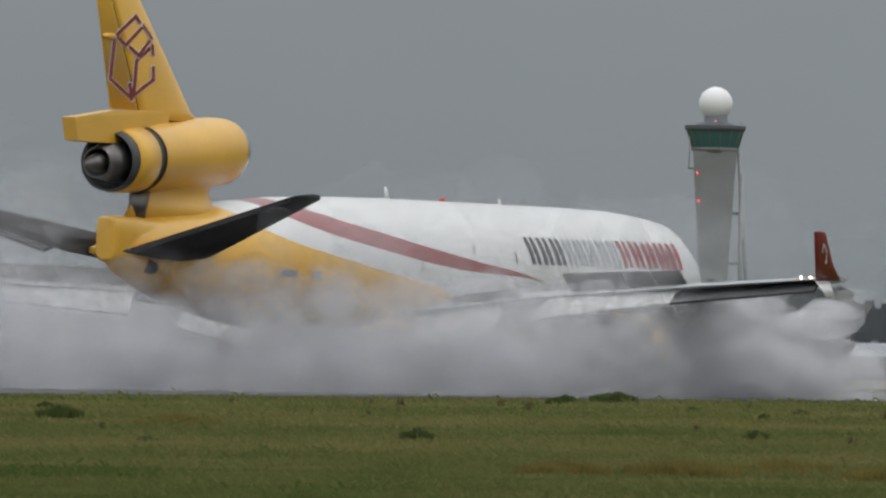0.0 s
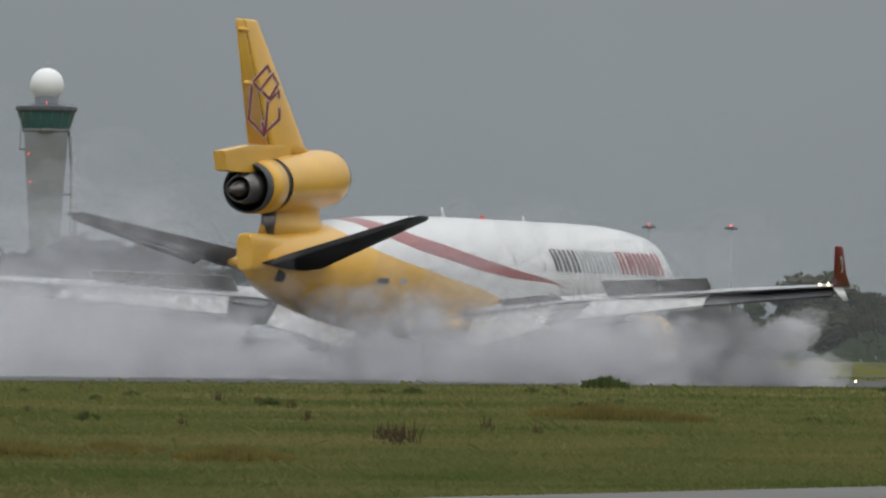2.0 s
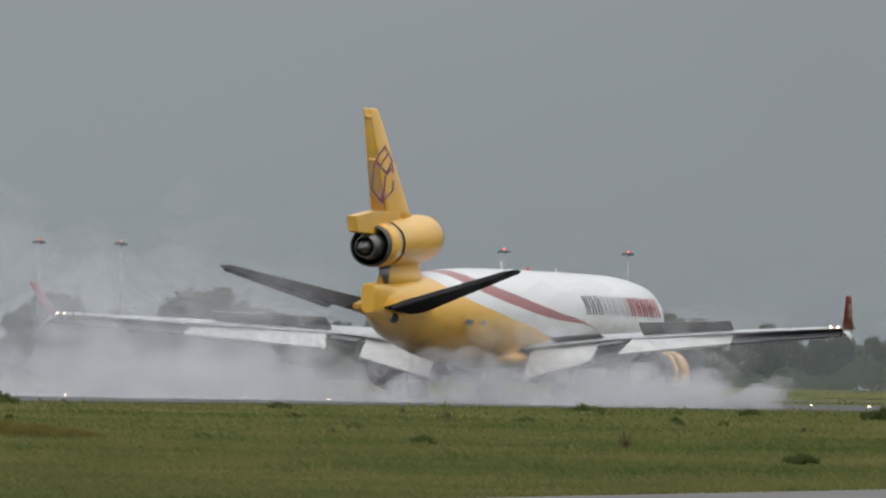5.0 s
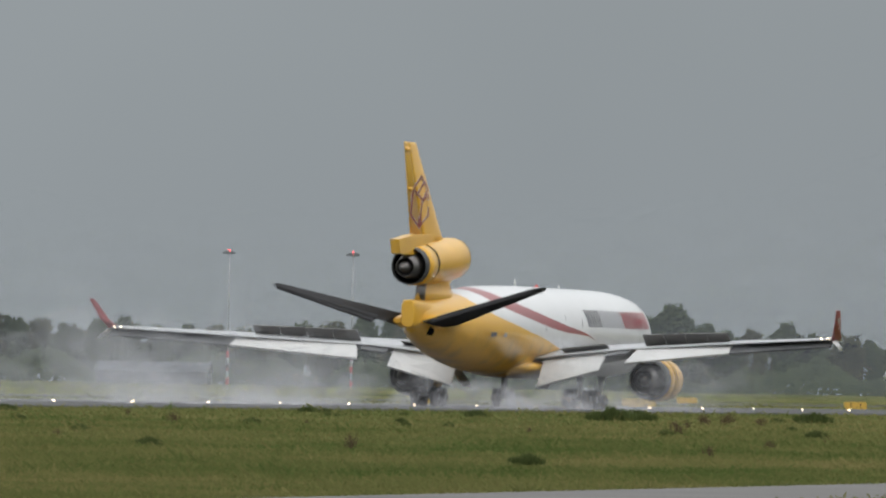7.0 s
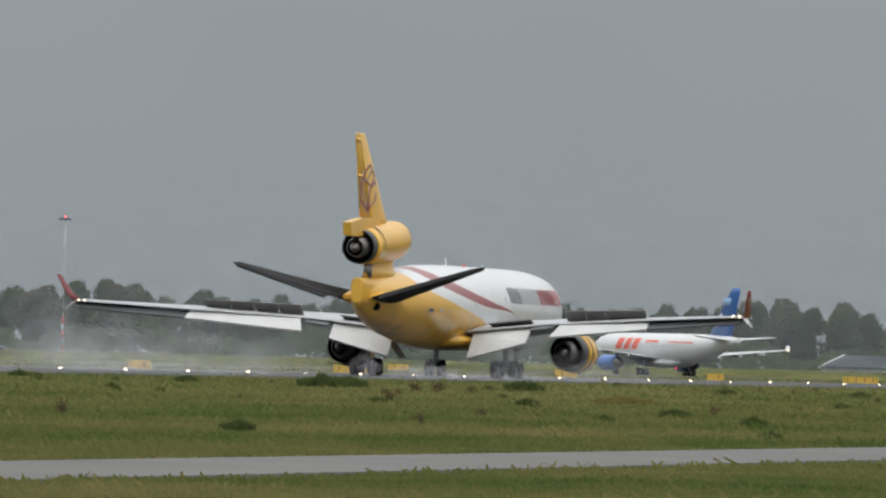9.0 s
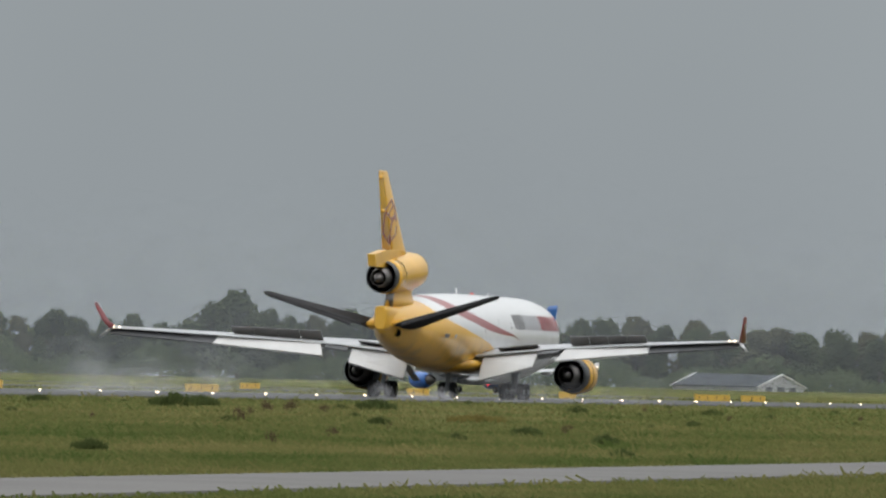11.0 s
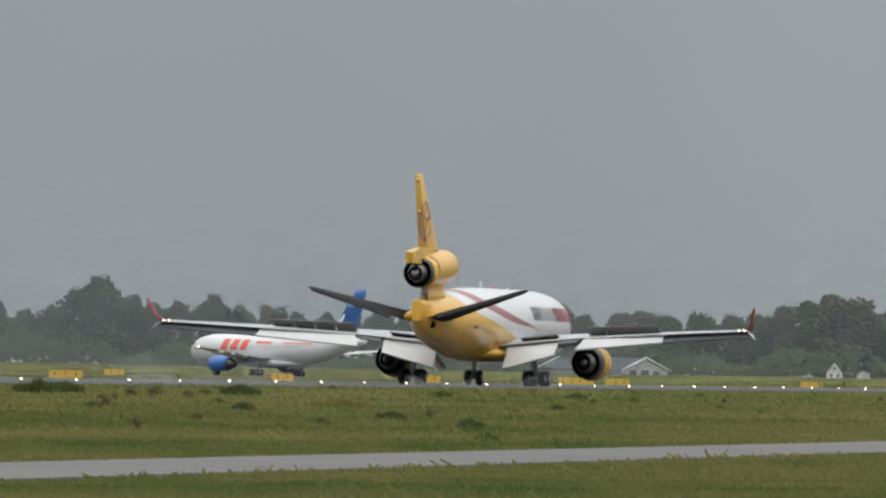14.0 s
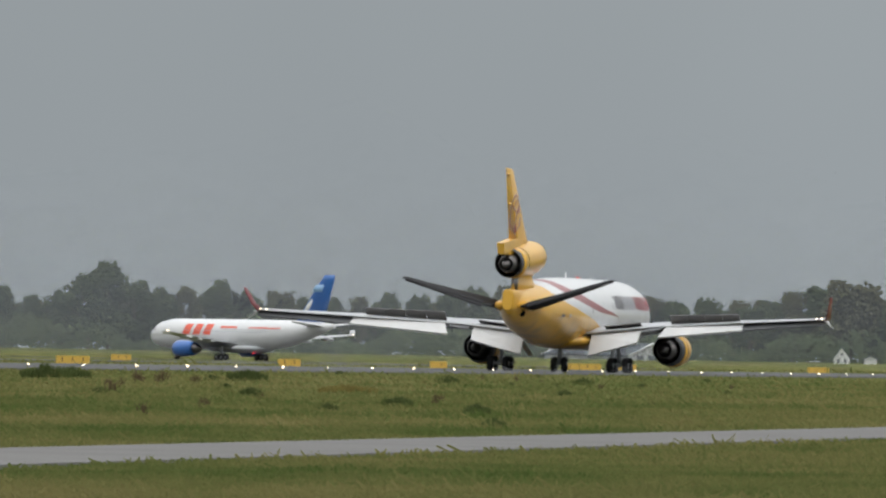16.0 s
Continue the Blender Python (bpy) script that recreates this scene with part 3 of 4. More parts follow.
        for dy in (24.3, 24.75):
            bm = bmesh.new()
            bmesh.ops.create_icosphere(bm, subdivisions=1, radius=0.075 if s > 0 else 0.07)
            bmesh.ops.translate(bm, verts=bm.verts, vec=Q(42.95 + 0.12 * (dy - 24.3), dy * s, 4.98))
            part("tip_light", bm, lamp_white, wg, "lit white wing-tip light")
        wing_engine(plane, s)
        bogie(plane, 33.5, 5.33 * s, 3.3, (-0.82, 0.82), 0.69, 0.66, 0.5, 0.3 * s)
        part("gear_door", slab([(32.2, 3.5 * s, 2.6), (34.8, 3.5 * s, 2.6), (34.6, 2.6 * s, 1.35), (32.4, 2.6 * s, 1.35)], 0.06), white_paint, plane)
    bogie(plane, 33.8, 0.0, 2.6, (0.0,), 0.47, 0.66, 0.46)
    bogie(plane, 9.0, 0.0, 2.6, (0.0,), 0.32, 0.5, 0.36)
    # plain lettering blocks along the forward body
    widths = [("d", 1.15), ("d", 1.2), ("d", 1.2), ("p", 1.0), ("p", 1.0), ("p", 1.2), ("p", 1.05), ("p", 1.0), ("r", 1.2), ("r", 1.2), ("r", 1.25), ("r", 1.2), ("r", 1.25)]
    mats = {"d": (grey_letter, "dark grey"), "p": (pale_letter, "pale grey"), "r": (red_letter, "dark red")}
    k = 16.2 / sum(w for _, w in widths)
    for side in (1, -1):
        xa = 23.1
        for kind, w in widths:
            w *= k
            s0 = w * 0.78
            piece = [hull_patch(xa - s0 * 0.02, xa - s0 * 0.40, 5.62, 6.78, 5.24, 3.01, side, 0.3),
                     hull_patch(xa - s0 * 0.62, xa - s0 * 0.98, 5.62, 6.78, 5.24, 3.01, side, 0.3),
                     hull_patch(xa - s0 * 0.42, xa - s0 * 0.60, 6.08, 6.34, 5.24, 3.01, side, 0.07)]
            part("letter_block", join(*piece), mats[kind][0], plane, mats[kind][1] + " painted name block")
            xa -= w
        for x0, z0, w, h in ((24.75, 5.6, 0.12, 0.5), (28.8, 6.0, 0.1, 0.35), (34.2, 5.2, 0.09, 0.4)):
            part("door_handle_mark", hull_patch(x0, x0 - w, z0, z0 + h, 5.24, 3.01, side, 0, 0.02, 1, 2), grey_letter, plane)
    for x0, w, mat in ((46.8, 1.5, grey_letter), (44.2, 0.75, pale_letter)):
        part("registration_bar", hull_patch(x0, x0 - w, 4.72, 5.0, 5.2, 2.70 if x0 > 45 else 2.88, 1, 0, 0.03), mat, plane, "small dark marking bar")
    # aerials and beacons
    part("antenna", blade([(31.2, 0.5, 0, 8.2, 0.08), (31.5, 0.25, 0, 8.75, 0.03)], True), white_paint, plane)
    part("antenna", blade([(20.0, 0.4, 0, 8.2, 0.08), (20.2, 0.2, 0, 8.5, 0.03)], True), white_paint, plane)
    for z0, xa in ((8.3, 26.0), (2.12, 30.5)):
        bm = bmesh.new()
        bmesh.ops.create_icosphere(bm, subdivisions=2, radius=0.14)
        bmesh.ops.translate(bm, verts=bm.verts, vec=Q(xa, 0, z0))
        part("beacon", bm, mast_red, plane, "small red beacon dome")
    part("apu_outlet", loft([ring(54.6, 0.75, 5.0, 0.32, 0.36, 16), ring(55.2, 0.8, 5.02, 0.28, 0.3, 16)]), dark_hollow, plane)
    return plane


liner = freighter()


# ---- the taxiing freighter ----
def taxiing_jet():
    plane = tagged(new("taxiing_airliner"), "white twin-engined cargo jet with blue tail taxiing", "aircraft")
    table = [(0, 4.2, 4.5, 0.15), (0.7, 3.5, 5.2, 0.9), (2, 2.7, 6.3, 1.8), (4, 2.2, 7.1, 2.45), (7, 2.0, 7.6, 2.8), (10, 2.0, 7.64, 2.82), (34, 2.0, 7.64, 2.82),
             (40, 2.6, 7.62, 2.6), (46, 4.1, 7.5, 1.9), (50, 5.3, 7.3, 1.1), (53, 6.2, 7.0, 0.4)]
    part("fuselage", loft(fuselage_rings(table, 36)), white_paint, plane, "white body")
    part("fairing", loft([ring(x, 0, 2.3, w, 0.9 * w / 3, 20) for x, w in ((17, 0.4), (20, 2.6), (28, 3.1), (33, 2.4), (36, 0.4))]), grey_belly, plane)
    fin = part("fin", blade([(42.0, 8.0, 0, 7.3, 0.8), (49.3, 3.6, 0, 15.2, 0.35), (50.1, 2.8, 0, 16.0, 0.3)], True), blue_paint, plane, "blue tail fin")
    part("fin_band", blade([(46.6, 4.95, 0, 12.9, 0.56), (47.6, 4.3, 0, 14.2, 0.50)], True), pale_blue, fin)
    part("fin_emblem", blade([(44.2, 2.4, 0, 8.9, 0.82), (45.2, 2.6, 0, 10.4, 0.78), (46.6, 0.9, 0, 11.5, 0.64)], True), wall_white, fin, "pale emblem on the tail")
    for s in (1, -1):
        part("stabilizer", blade([(46.5, 4.4, 0.8 * s, 6.6, 0.5), (50.2, 1.9, 8.1 * s, 7.3, 0.2)]), white_paint, plane)
        wg = part("wing", blade([(17.5, 10.0, 1.6 * s, 2.9, 1.3), (22.0, 6.6, 7.5 * s, 3.6, 0.8), (30.2, 2.6, 22.2 * s, 5.1, 0.25)]), grey_belly, plane, "pale grey wing")
        part("wing_tip_fence", blade([(30.6, 2.2, 22.25 * s, 4.6, 0.1), (31.4, 1.2, 22.3 * s, 6.0, 0.06)], True), white_paint, wg)
        for y0, xa in ((9.5, 28.6), (13.2, 29.8), (17, 31.4)):
            part("flap_track_fairing", loft([ring(xa + dx, y0 * s, 3.45 + 0.1 * (y0 - 9.5), 0.25 * w, 0.35 * w, 10) for dx, w in ((-2.6, 0.2), (-1.2, 1), (0.6, 0.8), (1.6, 0.1))]), grey_belly, wg)
        y, z = 7.9 * s, 2.1
        en = part("engine", tube([(17.6, 1.2), (17.3, 1.28), (17.6, 1.42), (19, 1.5), (21, 1.4), (22.6, 1.1), (22.6, 1.0)], y, z), blue_paint, plane, "blue engine cowl")
        part("intake_lip", tube([(17.62, 1.2), (17.28, 1.27), (17.62, 1.41)], y, z), bare_metal, en)
        part("fan", tube([(18.0, 1.22), (17.7, 0.35), (17.4, 0.05)], y, z), dark_underside, en)
        part("nozzle", tube([(22.4, 1.0), (23.8, 0.6), (24.6, 0.1)], y, z), nozzle_metal, en)
        part("pylon", loft([[Q(x0, y - 0.2, zz), Q(x1, y - 0.2, zz), Q(x1, y + 0.2, zz), Q(x0, y + 0.2, zz)] for x0, x1, zz in ((19, 23, z + 1.2), (20.5, 25.5, 3.6))], smooth=False), grey_belly, en)
        bogie(plane, 26.5, 4.8 * s, 2.8, (-0.7, 0.7), 0.5, 0.62, 0.45, 0.2 * s)
        bm = bmesh.new()
        bmesh.ops.create_icosphere(bm, subdivisions=1, radius=0.16)
        bmesh.ops.translate(bm, verts=bm.verts, vec=Q(32.2, 22.3 * s, 5.2))
        part("tip_light", bm, lamp_white, wg, "lit wing-tip light")
        # three plain slanted name blocks, a line of small bars, a cheat line
        for k in range(3):
            x0 = 20.6 - k * 3.0 if s > 0 else 12.4 + k * 3.0
            d = -2.5 if s > 0 else 2.5
            part("name_block", hull_patch(x0, x0 + d * 0.85, 4.7, 6.7, 4.82, 2.82, s, -0.7 * s), orange_red, plane, "orange-red painted name block")
        part("small_bar", hull_patch(23.2, 28.0, 5.95, 6.35, 4.82, 2.82, s, 0, 0.02, 3), orange_red, plane)
        part("cheat_line", hull_patch(31.5, 40.5, 5.98, 6.2, 4.82, 2.82, s, 0, 0.02, 8), orange_red, plane)
        for zl in (5.2, 5.45, 5.7):
            part("pinstripe", hull_patch(12.0 if zl < 5.6 else 24.0, 37.0, zl, zl + 0.06, 4.82, 2.82, s, 0, 0.015, 8, 1), pale_letter, plane, "thin grey pinstripe")
        part("cockpit_window", hull_patch(2.6, 4.0, 5.5, 5.95, 4.7, 2.1, s, 0, 0.12), black_paint, plane)
        part("taxi_light", rod(Q(7.4, 0.5 * s, 1.2), Q(7.25, 0.5 * s, 1.2), 0.14), lamp_white, plane)
    bogie(plane, 7.6, 0.0, 2.4, (0.0,), 0.3, 0.5, 0.34)
    bm = bmesh.new()
    bmesh.ops.create_icosphere(bm, subdivisions=1, radius=0.2)
    bmesh.ops.translate(bm, verts=bm.verts, vec=Q(30, 0, 1.5))
    part("beacon", bm, lamp_red, plane, "lit red belly beacon")
    return plane


taxi = taxiing_jet()


# ---- ground ----
def bearing(az, d, z=0.0):
    a = radians(az)
    return Vector((d * math.cos(a), d * math.sin(a), z))


def rise(x, y):
    """The land dips a little past the runway, and swells again before the trees."""
    d = math.hypot(x, y)
    t = min(max((d - 1250) / 400, 0), 1)
    u = min(max((d - 1880) / 380, 0), 1)
    return -0.5 * t * t * (3 - 2 * t) + 1.6 * u * u * (3 - 2 * u)


def ground_sheet():
    xs = [-3000, -1500, -700, -300, -100, 0] + list(range(40, 1000, 40)) + list(range(1000, 2600, 50)) + list(range(2600, 3000, 100)) + [3200, 3600, 4200, 4800]
    ys = [-3000, -1500, -600, -200, -60] + list(range(0, 360, 20)) + list(range(360, 1000, 40)) + list(range(1000, 2000, 80)) + [2200, 2600, 3200, 4000, 4800]
    v, f = [], []
    for x in xs:
        for y in ys:
            v.append((x, y, rise(x, y) + 0.04 * noise.noise((x * 0.02, y * 0.03, 0)) - 0.05))
    n = len(ys)
    for i in range(len(xs) - 1):
        for j in range(n - 1):
            f.append((i * n + j, (i + 1) * n + j, (i + 1) * n + j + 1, i * n + j + 1))
    return tagged(part("ground", mesh_of(v, f, True), grass), "green and straw-coloured airfield grass", "grass", kind="structure")


ground = ground_sheet()


def strip(name, y0, y1, x0, x1, top, material, label):
    return tagged(part(name, box((x0, y0, -0.3), (x1, y1, top)), material), label, "pavement", kind="structure")


runway = strip("runway", AXIS - 23.5, AXIS + 30, -900, 3600, 0.02, asphalt, "wet dark asphalt runway")
ROAD_Y, ROAD_SLOPE = 28.35, 0.0275     # the service road closes on the runway slowly
service_road = strip("service_road", -2.2, 2.2, -400, 2600, 0.0, service_asphalt, "pale grey asphalt service road")
service_road.matrix_basis = pose(0, ROAD_Y, 0, 0, 0, math.degrees(math.atan(ROAD_SLOPE)))
taxiway = strip("taxiway", -14, 14, -500, 700, 0.03, asphalt, "wet grey taxiway")
taxiway.matrix_basis = Matrix.Translation(bearing(14.2, 1790, -0.5)) @ Matrix.Rotation(radians(49), 4, "Z")
link = strip("link_taxiway", 258, 280, 300, 1250, 0.02, asphalt, "wet grey parallel taxiway")


def grass_field(name, count, low, high, seed, keep, label):
    """Ragged grass leaves, strewn evenly over the bearings and dips from which the strip is seen."""
    rng = np.random.default_rng(seed)
    az, dip = np.radians(rng.uniform(8.3, 30, count)), np.radians(rng.uniform(low, high, count))
    d = EYE[2] / np.tan(dip)
    x, y = d * np.cos(az), d * np.sin(az)
    ok = keep(x, y)
    x, y, d = x[ok], y[ok], d[ok]
    n = len(x)
    a = rng.uniform(0, np.pi, n)
    # taller in ragged drifts
    drift = np.sin(x * 0.21 + 2 * np.sin(y * 0.13)) * np.sin(y * 0.37 + 1.5 * np.sin(x * 0.09)) + 0.6 * np.sin(x * 0.83 + y * 0.61)
    h = rng.gamma(4, 0.25, n) * (0.022 + 0.00011 * d) * (1 + 0.9 * np.clip(drift, -0.3, 1.2))
    w = rng.uniform(0.4, 1.3, n) * (0.022 + 0.00009 * d)
    lean = rng.normal(0, 1.2, (n, 2)) * h[:, None]
    dx, dy = np.cos(a) * w, np.sin(a) * w
    base = np.full(n, -0.06)
    verts = np.empty((n, 4, 3))
    verts[:, 0] = np.stack([x - dx, y - dy, base], 1)
    verts[:, 1] = np.stack([x + dx, y + dy, base], 1)
    verts[:, 2] = np.stack([x + dx * 0.5 + lean[:, 0], y + dy * 0.5 + lean[:, 1], base + h * 0.85 + 0.03], 1)
    verts[:, 3] = np.stack([x - dx * 0.3 + lean[:, 0], y - dy * 0.3 + lean[:, 1], base + h + 0.03], 1)
    me = bpy.data.meshes.new(name)
    me.from_pydata(verts.reshape(-1, 3).tolist(), [], np.arange(n * 4).reshape(-1, 4).tolist())
    me.materials.append(blades)
    return tagged(new(name, me), label, "grass", kind="stuff")


def near_verge(x, y):
    return y < ROAD_Y + ROAD_SLOPE * x - 2.25


def strip_side(x, y):
    return (y > ROAD_Y + ROAD_SLOPE * x + 2.25) & (y < AXIS - 23.8)


def beyond(x, y):
    return (y > AXIS + 30.5) & (y < 257)


grass_field("verge_grass", 260000, 0.36, 1.0, 3, near_verge, "short uneven grass leaves")
grass_field("strip_grass", 420000, 0.10, 0.9, 4, strip_side, "uneven airfield grass leaves")
grass_field("far_grass", 60000, 0.05, 0.16, 5, beyond, "grass beyond the runway")


def weed(material, tall, wide, count, thick, seed, label, name):
    """A clump of upright stems with ragged leaves."""
    rng = random.Random(seed)
    v, f = [], []
    for k in range(count):
        r, a = wide * rng.random() ** 0.7, rng.uniform(0, 6.283)
        x, y = r * math.cos(a), r * math.sin(a)
        h = tall * rng.uniform(0.5, 1.0) * (1 - 0.5 * r / wide)
        lx, ly = rng.gauss(0, 0.18) * h, rng.gauss(0, 0.18) * h
        w = rng.uniform(0.4, 1.0) * thick
        b = rng.uniform(0, 3.14)
        dx, dy = w * math.cos(b), w * math.sin(b)
        i = len(v)
        v += [(x - dx, y - dy, -0.08), (x + dx, y + dy, -0.08), (x + lx * 0.6 + dx, y + ly * 0.6 + dy, h * 0.6), (x + lx, y + ly, h), (x + lx * 0.6 - dx, y + ly * 0.6 - dy, h * 0.55)]
        f.append((i, i + 1, i + 2, i + 3, i + 4))
    me = bpy.data.meshes.new(name)
    me.from_pydata(v, [], f)
    me.materials.append(material)
    return tagged(new(name, me), label, "weed", "weeds on the strip", "stuff")


def plant_weeds():
    rng = random.Random(8)
    bushy = weed(weed_green, 0.46, 0.6, 420, 0.03, 1, "low dark green weed clump", "weed_clump")
    dock = weed(weed_brown, 0.75, 0.26, 24, 0.024, 2, "dry brown dock stems", "dock_plant")
    dry = weed(straw, 0.46, 1.5, 900, 0.022, 3, "patch of ochre dry grass", "dry_grass")
    dry.matrix_basis = Matrix.Translation(bearing(20.72, 205))
    for az, d, q in ((20.45, 205, 0.7), (20.98, 207, 0.35), (20.22, 204, 0.4), (24.2, 118, 0.5), (23.6, 121, 0.45), (22.9, 116, 0.5), (24.9, 117, 0.4), (27.2, 190, 0.6), (13.6, 330, 0.7)):
        c = dry.copy()
        scene.collection.objects.link(c)
        c.matrix_basis = Matrix.Translation(bearing(az, d)) @ Matrix.Rotation(d, 4, "Z") @ Matrix.Diagonal((q, q, 0.7 * q + 0.2, 1))
    # bearing, distance, size: those that stand out
    for k, (az, d, s, kind) in enumerate([(14.70, 430, 1.0, 1), (14.45, 229, 0.55, 1), (14.81, 202, 0.5, 1), (14.2, 440, 1.6, 0), (15.4, 430, 1.9, 0), (21.85, 142, 0.75, 1), (21.93, 141, 0.7, 1), (20.69, 410, 1.7, 0), (14.84, 400, 0.8, 1), (14.72, 400, 0.9, 1), (14.51, 395, 0.85, 1), (23.2, 170, 0.35, 1), (22.55, 230, 0.5, 1),
                                     (24.58, 352, 1.2, 0), (24.66, 358, 1.0, 0), (24.9, 345, 0.8, 0), (22.0, 150, 0.6, 1), (15.0, 300, 0.8, 1), (13.3, 250, 0.7, 0), (18.0, 330, 0.8, 1), (19.0, 420, 0.9, 0),
                                     (15.25, 440, 1.6, 0), (14.86, 425, 0.9, 1), (27.9, 210, 0.9, 0), (13.0, 470, 1.0, 0), (12.2, 480, 0.9, 0), (17.2, 480, 0.9, 0), (16.2, 450, 1.0, 0)]):
        src = dock if kind else bushy
        m = Matrix.Translation(bearing(az, d)) @ Matrix.Rotation(k * 1.7, 4, "Z")
        ob = src if (src is dock and k == 0) or (src is bushy and k == 3) else None
        c = ob or src.copy()
        if not ob:
            scene.collection.objects.link(c)
        c.matrix_basis = m @ Matrix.Diagonal((s, s, s * 0.85, 1))
    for k in range(150):
        az, d = rng.uniform(10.2, 28), rng.uniform(150, 640)
        if d * math.sin(radians(az)) > 146 or d * math.sin(radians(az)) < 36:
            continue
        c = (dock if rng.random() < 0.4 else bushy).copy()
        scene.collection.objects.link(c)
        s = rng.uniform(0.2, 0.6)
        c.matrix_basis = Matrix.Translation(bearing(az, d)) @ Matrix.Rotation(k, 4, "Z") @ Matrix.Diagonal((s, s, s, 1))


plant_weeds()


# ---- runway lights and signs ----
def runway_light():
    base = tagged(new("runway_light"), "small lit runway light set in the asphalt", "runway light", "lights along the runway")
    part("stand", rod((0, 0, 0), (0, 0, 0.06), 0.15, 0.12), strut_metal, base)
    bm = bmesh.new()
    bmesh.ops.create_icosphere(bm, subdivisions=2, radius=0.075)
    bmesh.ops.translate(bm, verts=bm.verts, vec=(0, 0, 0.08))
    part("lens", bm, lamp_white, base, "lit warm lens")
    return base


first_light = runway_light()
for k in range(44):
    m = pose(362.9 + 15.03 * k, 184, 0.02)
    if k:
        copy_thing(first_light, m)
    else:
        first_light.matrix_basis = m


def taxi_sign(w):
    s = tagged(new("taxiway_sign"), "yellow taxiway guidance sign with black bars", "sign", "guidance signs")
    part("panel", box((-0.1, -w / 2, 0.03), (0.1, w / 2, 0.72), 0.03), sign_yellow, s)
    for k in range(int(w / 0.9)):
        y = -w / 2 + 0.5 + k * 0.9
        part("marking_bar", box((-0.112, y, 0.3), (-0.1, y + 0.09, 0.6)), black_paint, s)
    for y in (-w / 2 + 0.3, w / 2 - 0.3):
        part("leg", rod((0, y, -0.1), (0, y, 0.2), 0.05), strut_metal, s)
    return s


for az, y, w in ((16.485, 216, 1.75), (15.236, 216, 2.85), (14.951, 290, 2.3), (13.952, 216, 2.1), (13.065, 216, 1.7), (12.204, 216, 3.75), (11.961, 216, 2.6), (10.809, 216, 2.57)):
    s = taxi_sign(w)
    s.matrix_basis = pose(y / math.tan(radians(az)), y, -0.08, 0, 0, az * 0.8)


# ---- control tower ----
def control_tower():
    t = tagged(new("control_tower"), "tall concrete airport control tower with white radome", "tower")
    n = 16

    def stack(rows, sides=n, smooth=False):
        return loft([[(r * math.cos(2 * math.pi * k / sides + 0.2), r * math.sin(2 * math.pi * k / sides + 0.2), z) for k in range(sides)] for z, r in rows], smooth=smooth)
    shaft = loft([[(cx - a, -w, z), (cx + a, -w, z), (cx + a, w, z), (cx - a, w, z)] for z, cx, a, w in ((-0.5, 0, 4.2, 4.0), (25, 0, 4.6, 4.6), (55, 0, 6.0, 6.4), (78, 0, 7.4, 7.9))], smooth=False)
    part("shaft", shaft, concrete, t, "flaring pale concrete shaft")
    part("cab_base", stack([(77.5, 7.8), (78.5, 8.7), (79.2, 8.7)]), concrete, t)
    cab = part("cab", stack([(79.2, 8.4), (85.2, 10.3)]), tower_glass, t, "green tinted cab windows")
    for k in range(n):
        a = 2 * math.pi * k / n + 0.2
        part("mullion", rod((8.45 * math.cos(a), 8.45 * math.sin(a), 79.2), (10.35 * math.cos(a), 10.35 * math.sin(a), 85.2), 0.14, n=6), wall_dark, cab)
    part("cab_roof", stack([(85.2, 10.6), (85.9, 11.1), (87.1, 11.1), (87.5, 8.0), (88.3, 5.0)]), wall_dark, t)
    part("roof_ring", stack([(88.3, 4.4), (90.5, 4.2)]), roof_grey, t)
    bm = bmesh.new()
    bmesh.ops.create_uvsphere(bm, u_segments=32, v_segments=20, radius=6.0)
    for f in bm.faces:
        f.smooth = True
    bmesh.ops.translate(bm, verts=bm.verts, vec=(0, 0, 95.0))
    part("radome", bm, dome_white, t, "white spherical radome")
    part("lightning_rod", rod((0, 0, 100.8), (0, 0, 103), 0.1), strut_metal, t)
    part("side_platform", box((-3.0, 6.2, 71.5), (3.0, 9.6, 72.1), 0.1), strut_metal, t)
    for x in (-2.8, 2.8):
        part("platform_post", rod((x, 9.3, 72.0), (x, 8.9, 85.4), 0.16, n=6), strut_metal, t)
    for k in range(10):
        part("roof_aerial", rod((9.6 * math.cos(k * 0.63), 9.6 * math.sin(k * 0.63), 87.0), (9.6 * math.cos(k * 0.63), 9.6 * math.sin(k * 0.63), 88.4 + 0.5 * (k % 3)), 0.09, n=5), strut_metal, t)
    # open lift shaft and braces beside the tower
    for dx, dy in ((-1.5, -9.5), (1.5, -9.5)):
        part("lift_column", rod((dx, dy, -0.5), (dx, dy - 0.3 * 0, 70), 0.8), strut_metal, t)
    part("brace", rod((0, -14.0, -0.5), (0, -8.5, 78), 0.7), strut_metal, t)
    for z in (20, 38, 56):
        part("gangway", rod((0, -4, z), (0, -13 + z * 0.06, z), 0.5), strut_metal, t)
    for z, y in ((60, 5.6), (70, 6.3), (88.6, 3.0)):
        bm = bmesh.new()
        bmesh.ops.create_icosphere(bm, subdivisions=1, radius=0.3)
        bmesh.ops.translate(bm, verts=bm.verts, vec=(-7.6 if z < 80 else -4.3, y if z < 80 else 0, z))
        part("obstruction_lamp", bm, lamp_red, t, "lit red obstruction lamp")
    return t


tower = control_tower()
tower.matrix_basis = Matrix.Translation(bearing(24.034, 3440, 0.3)) @ Matrix.Rotation(radians(24.034), 4, "Z")


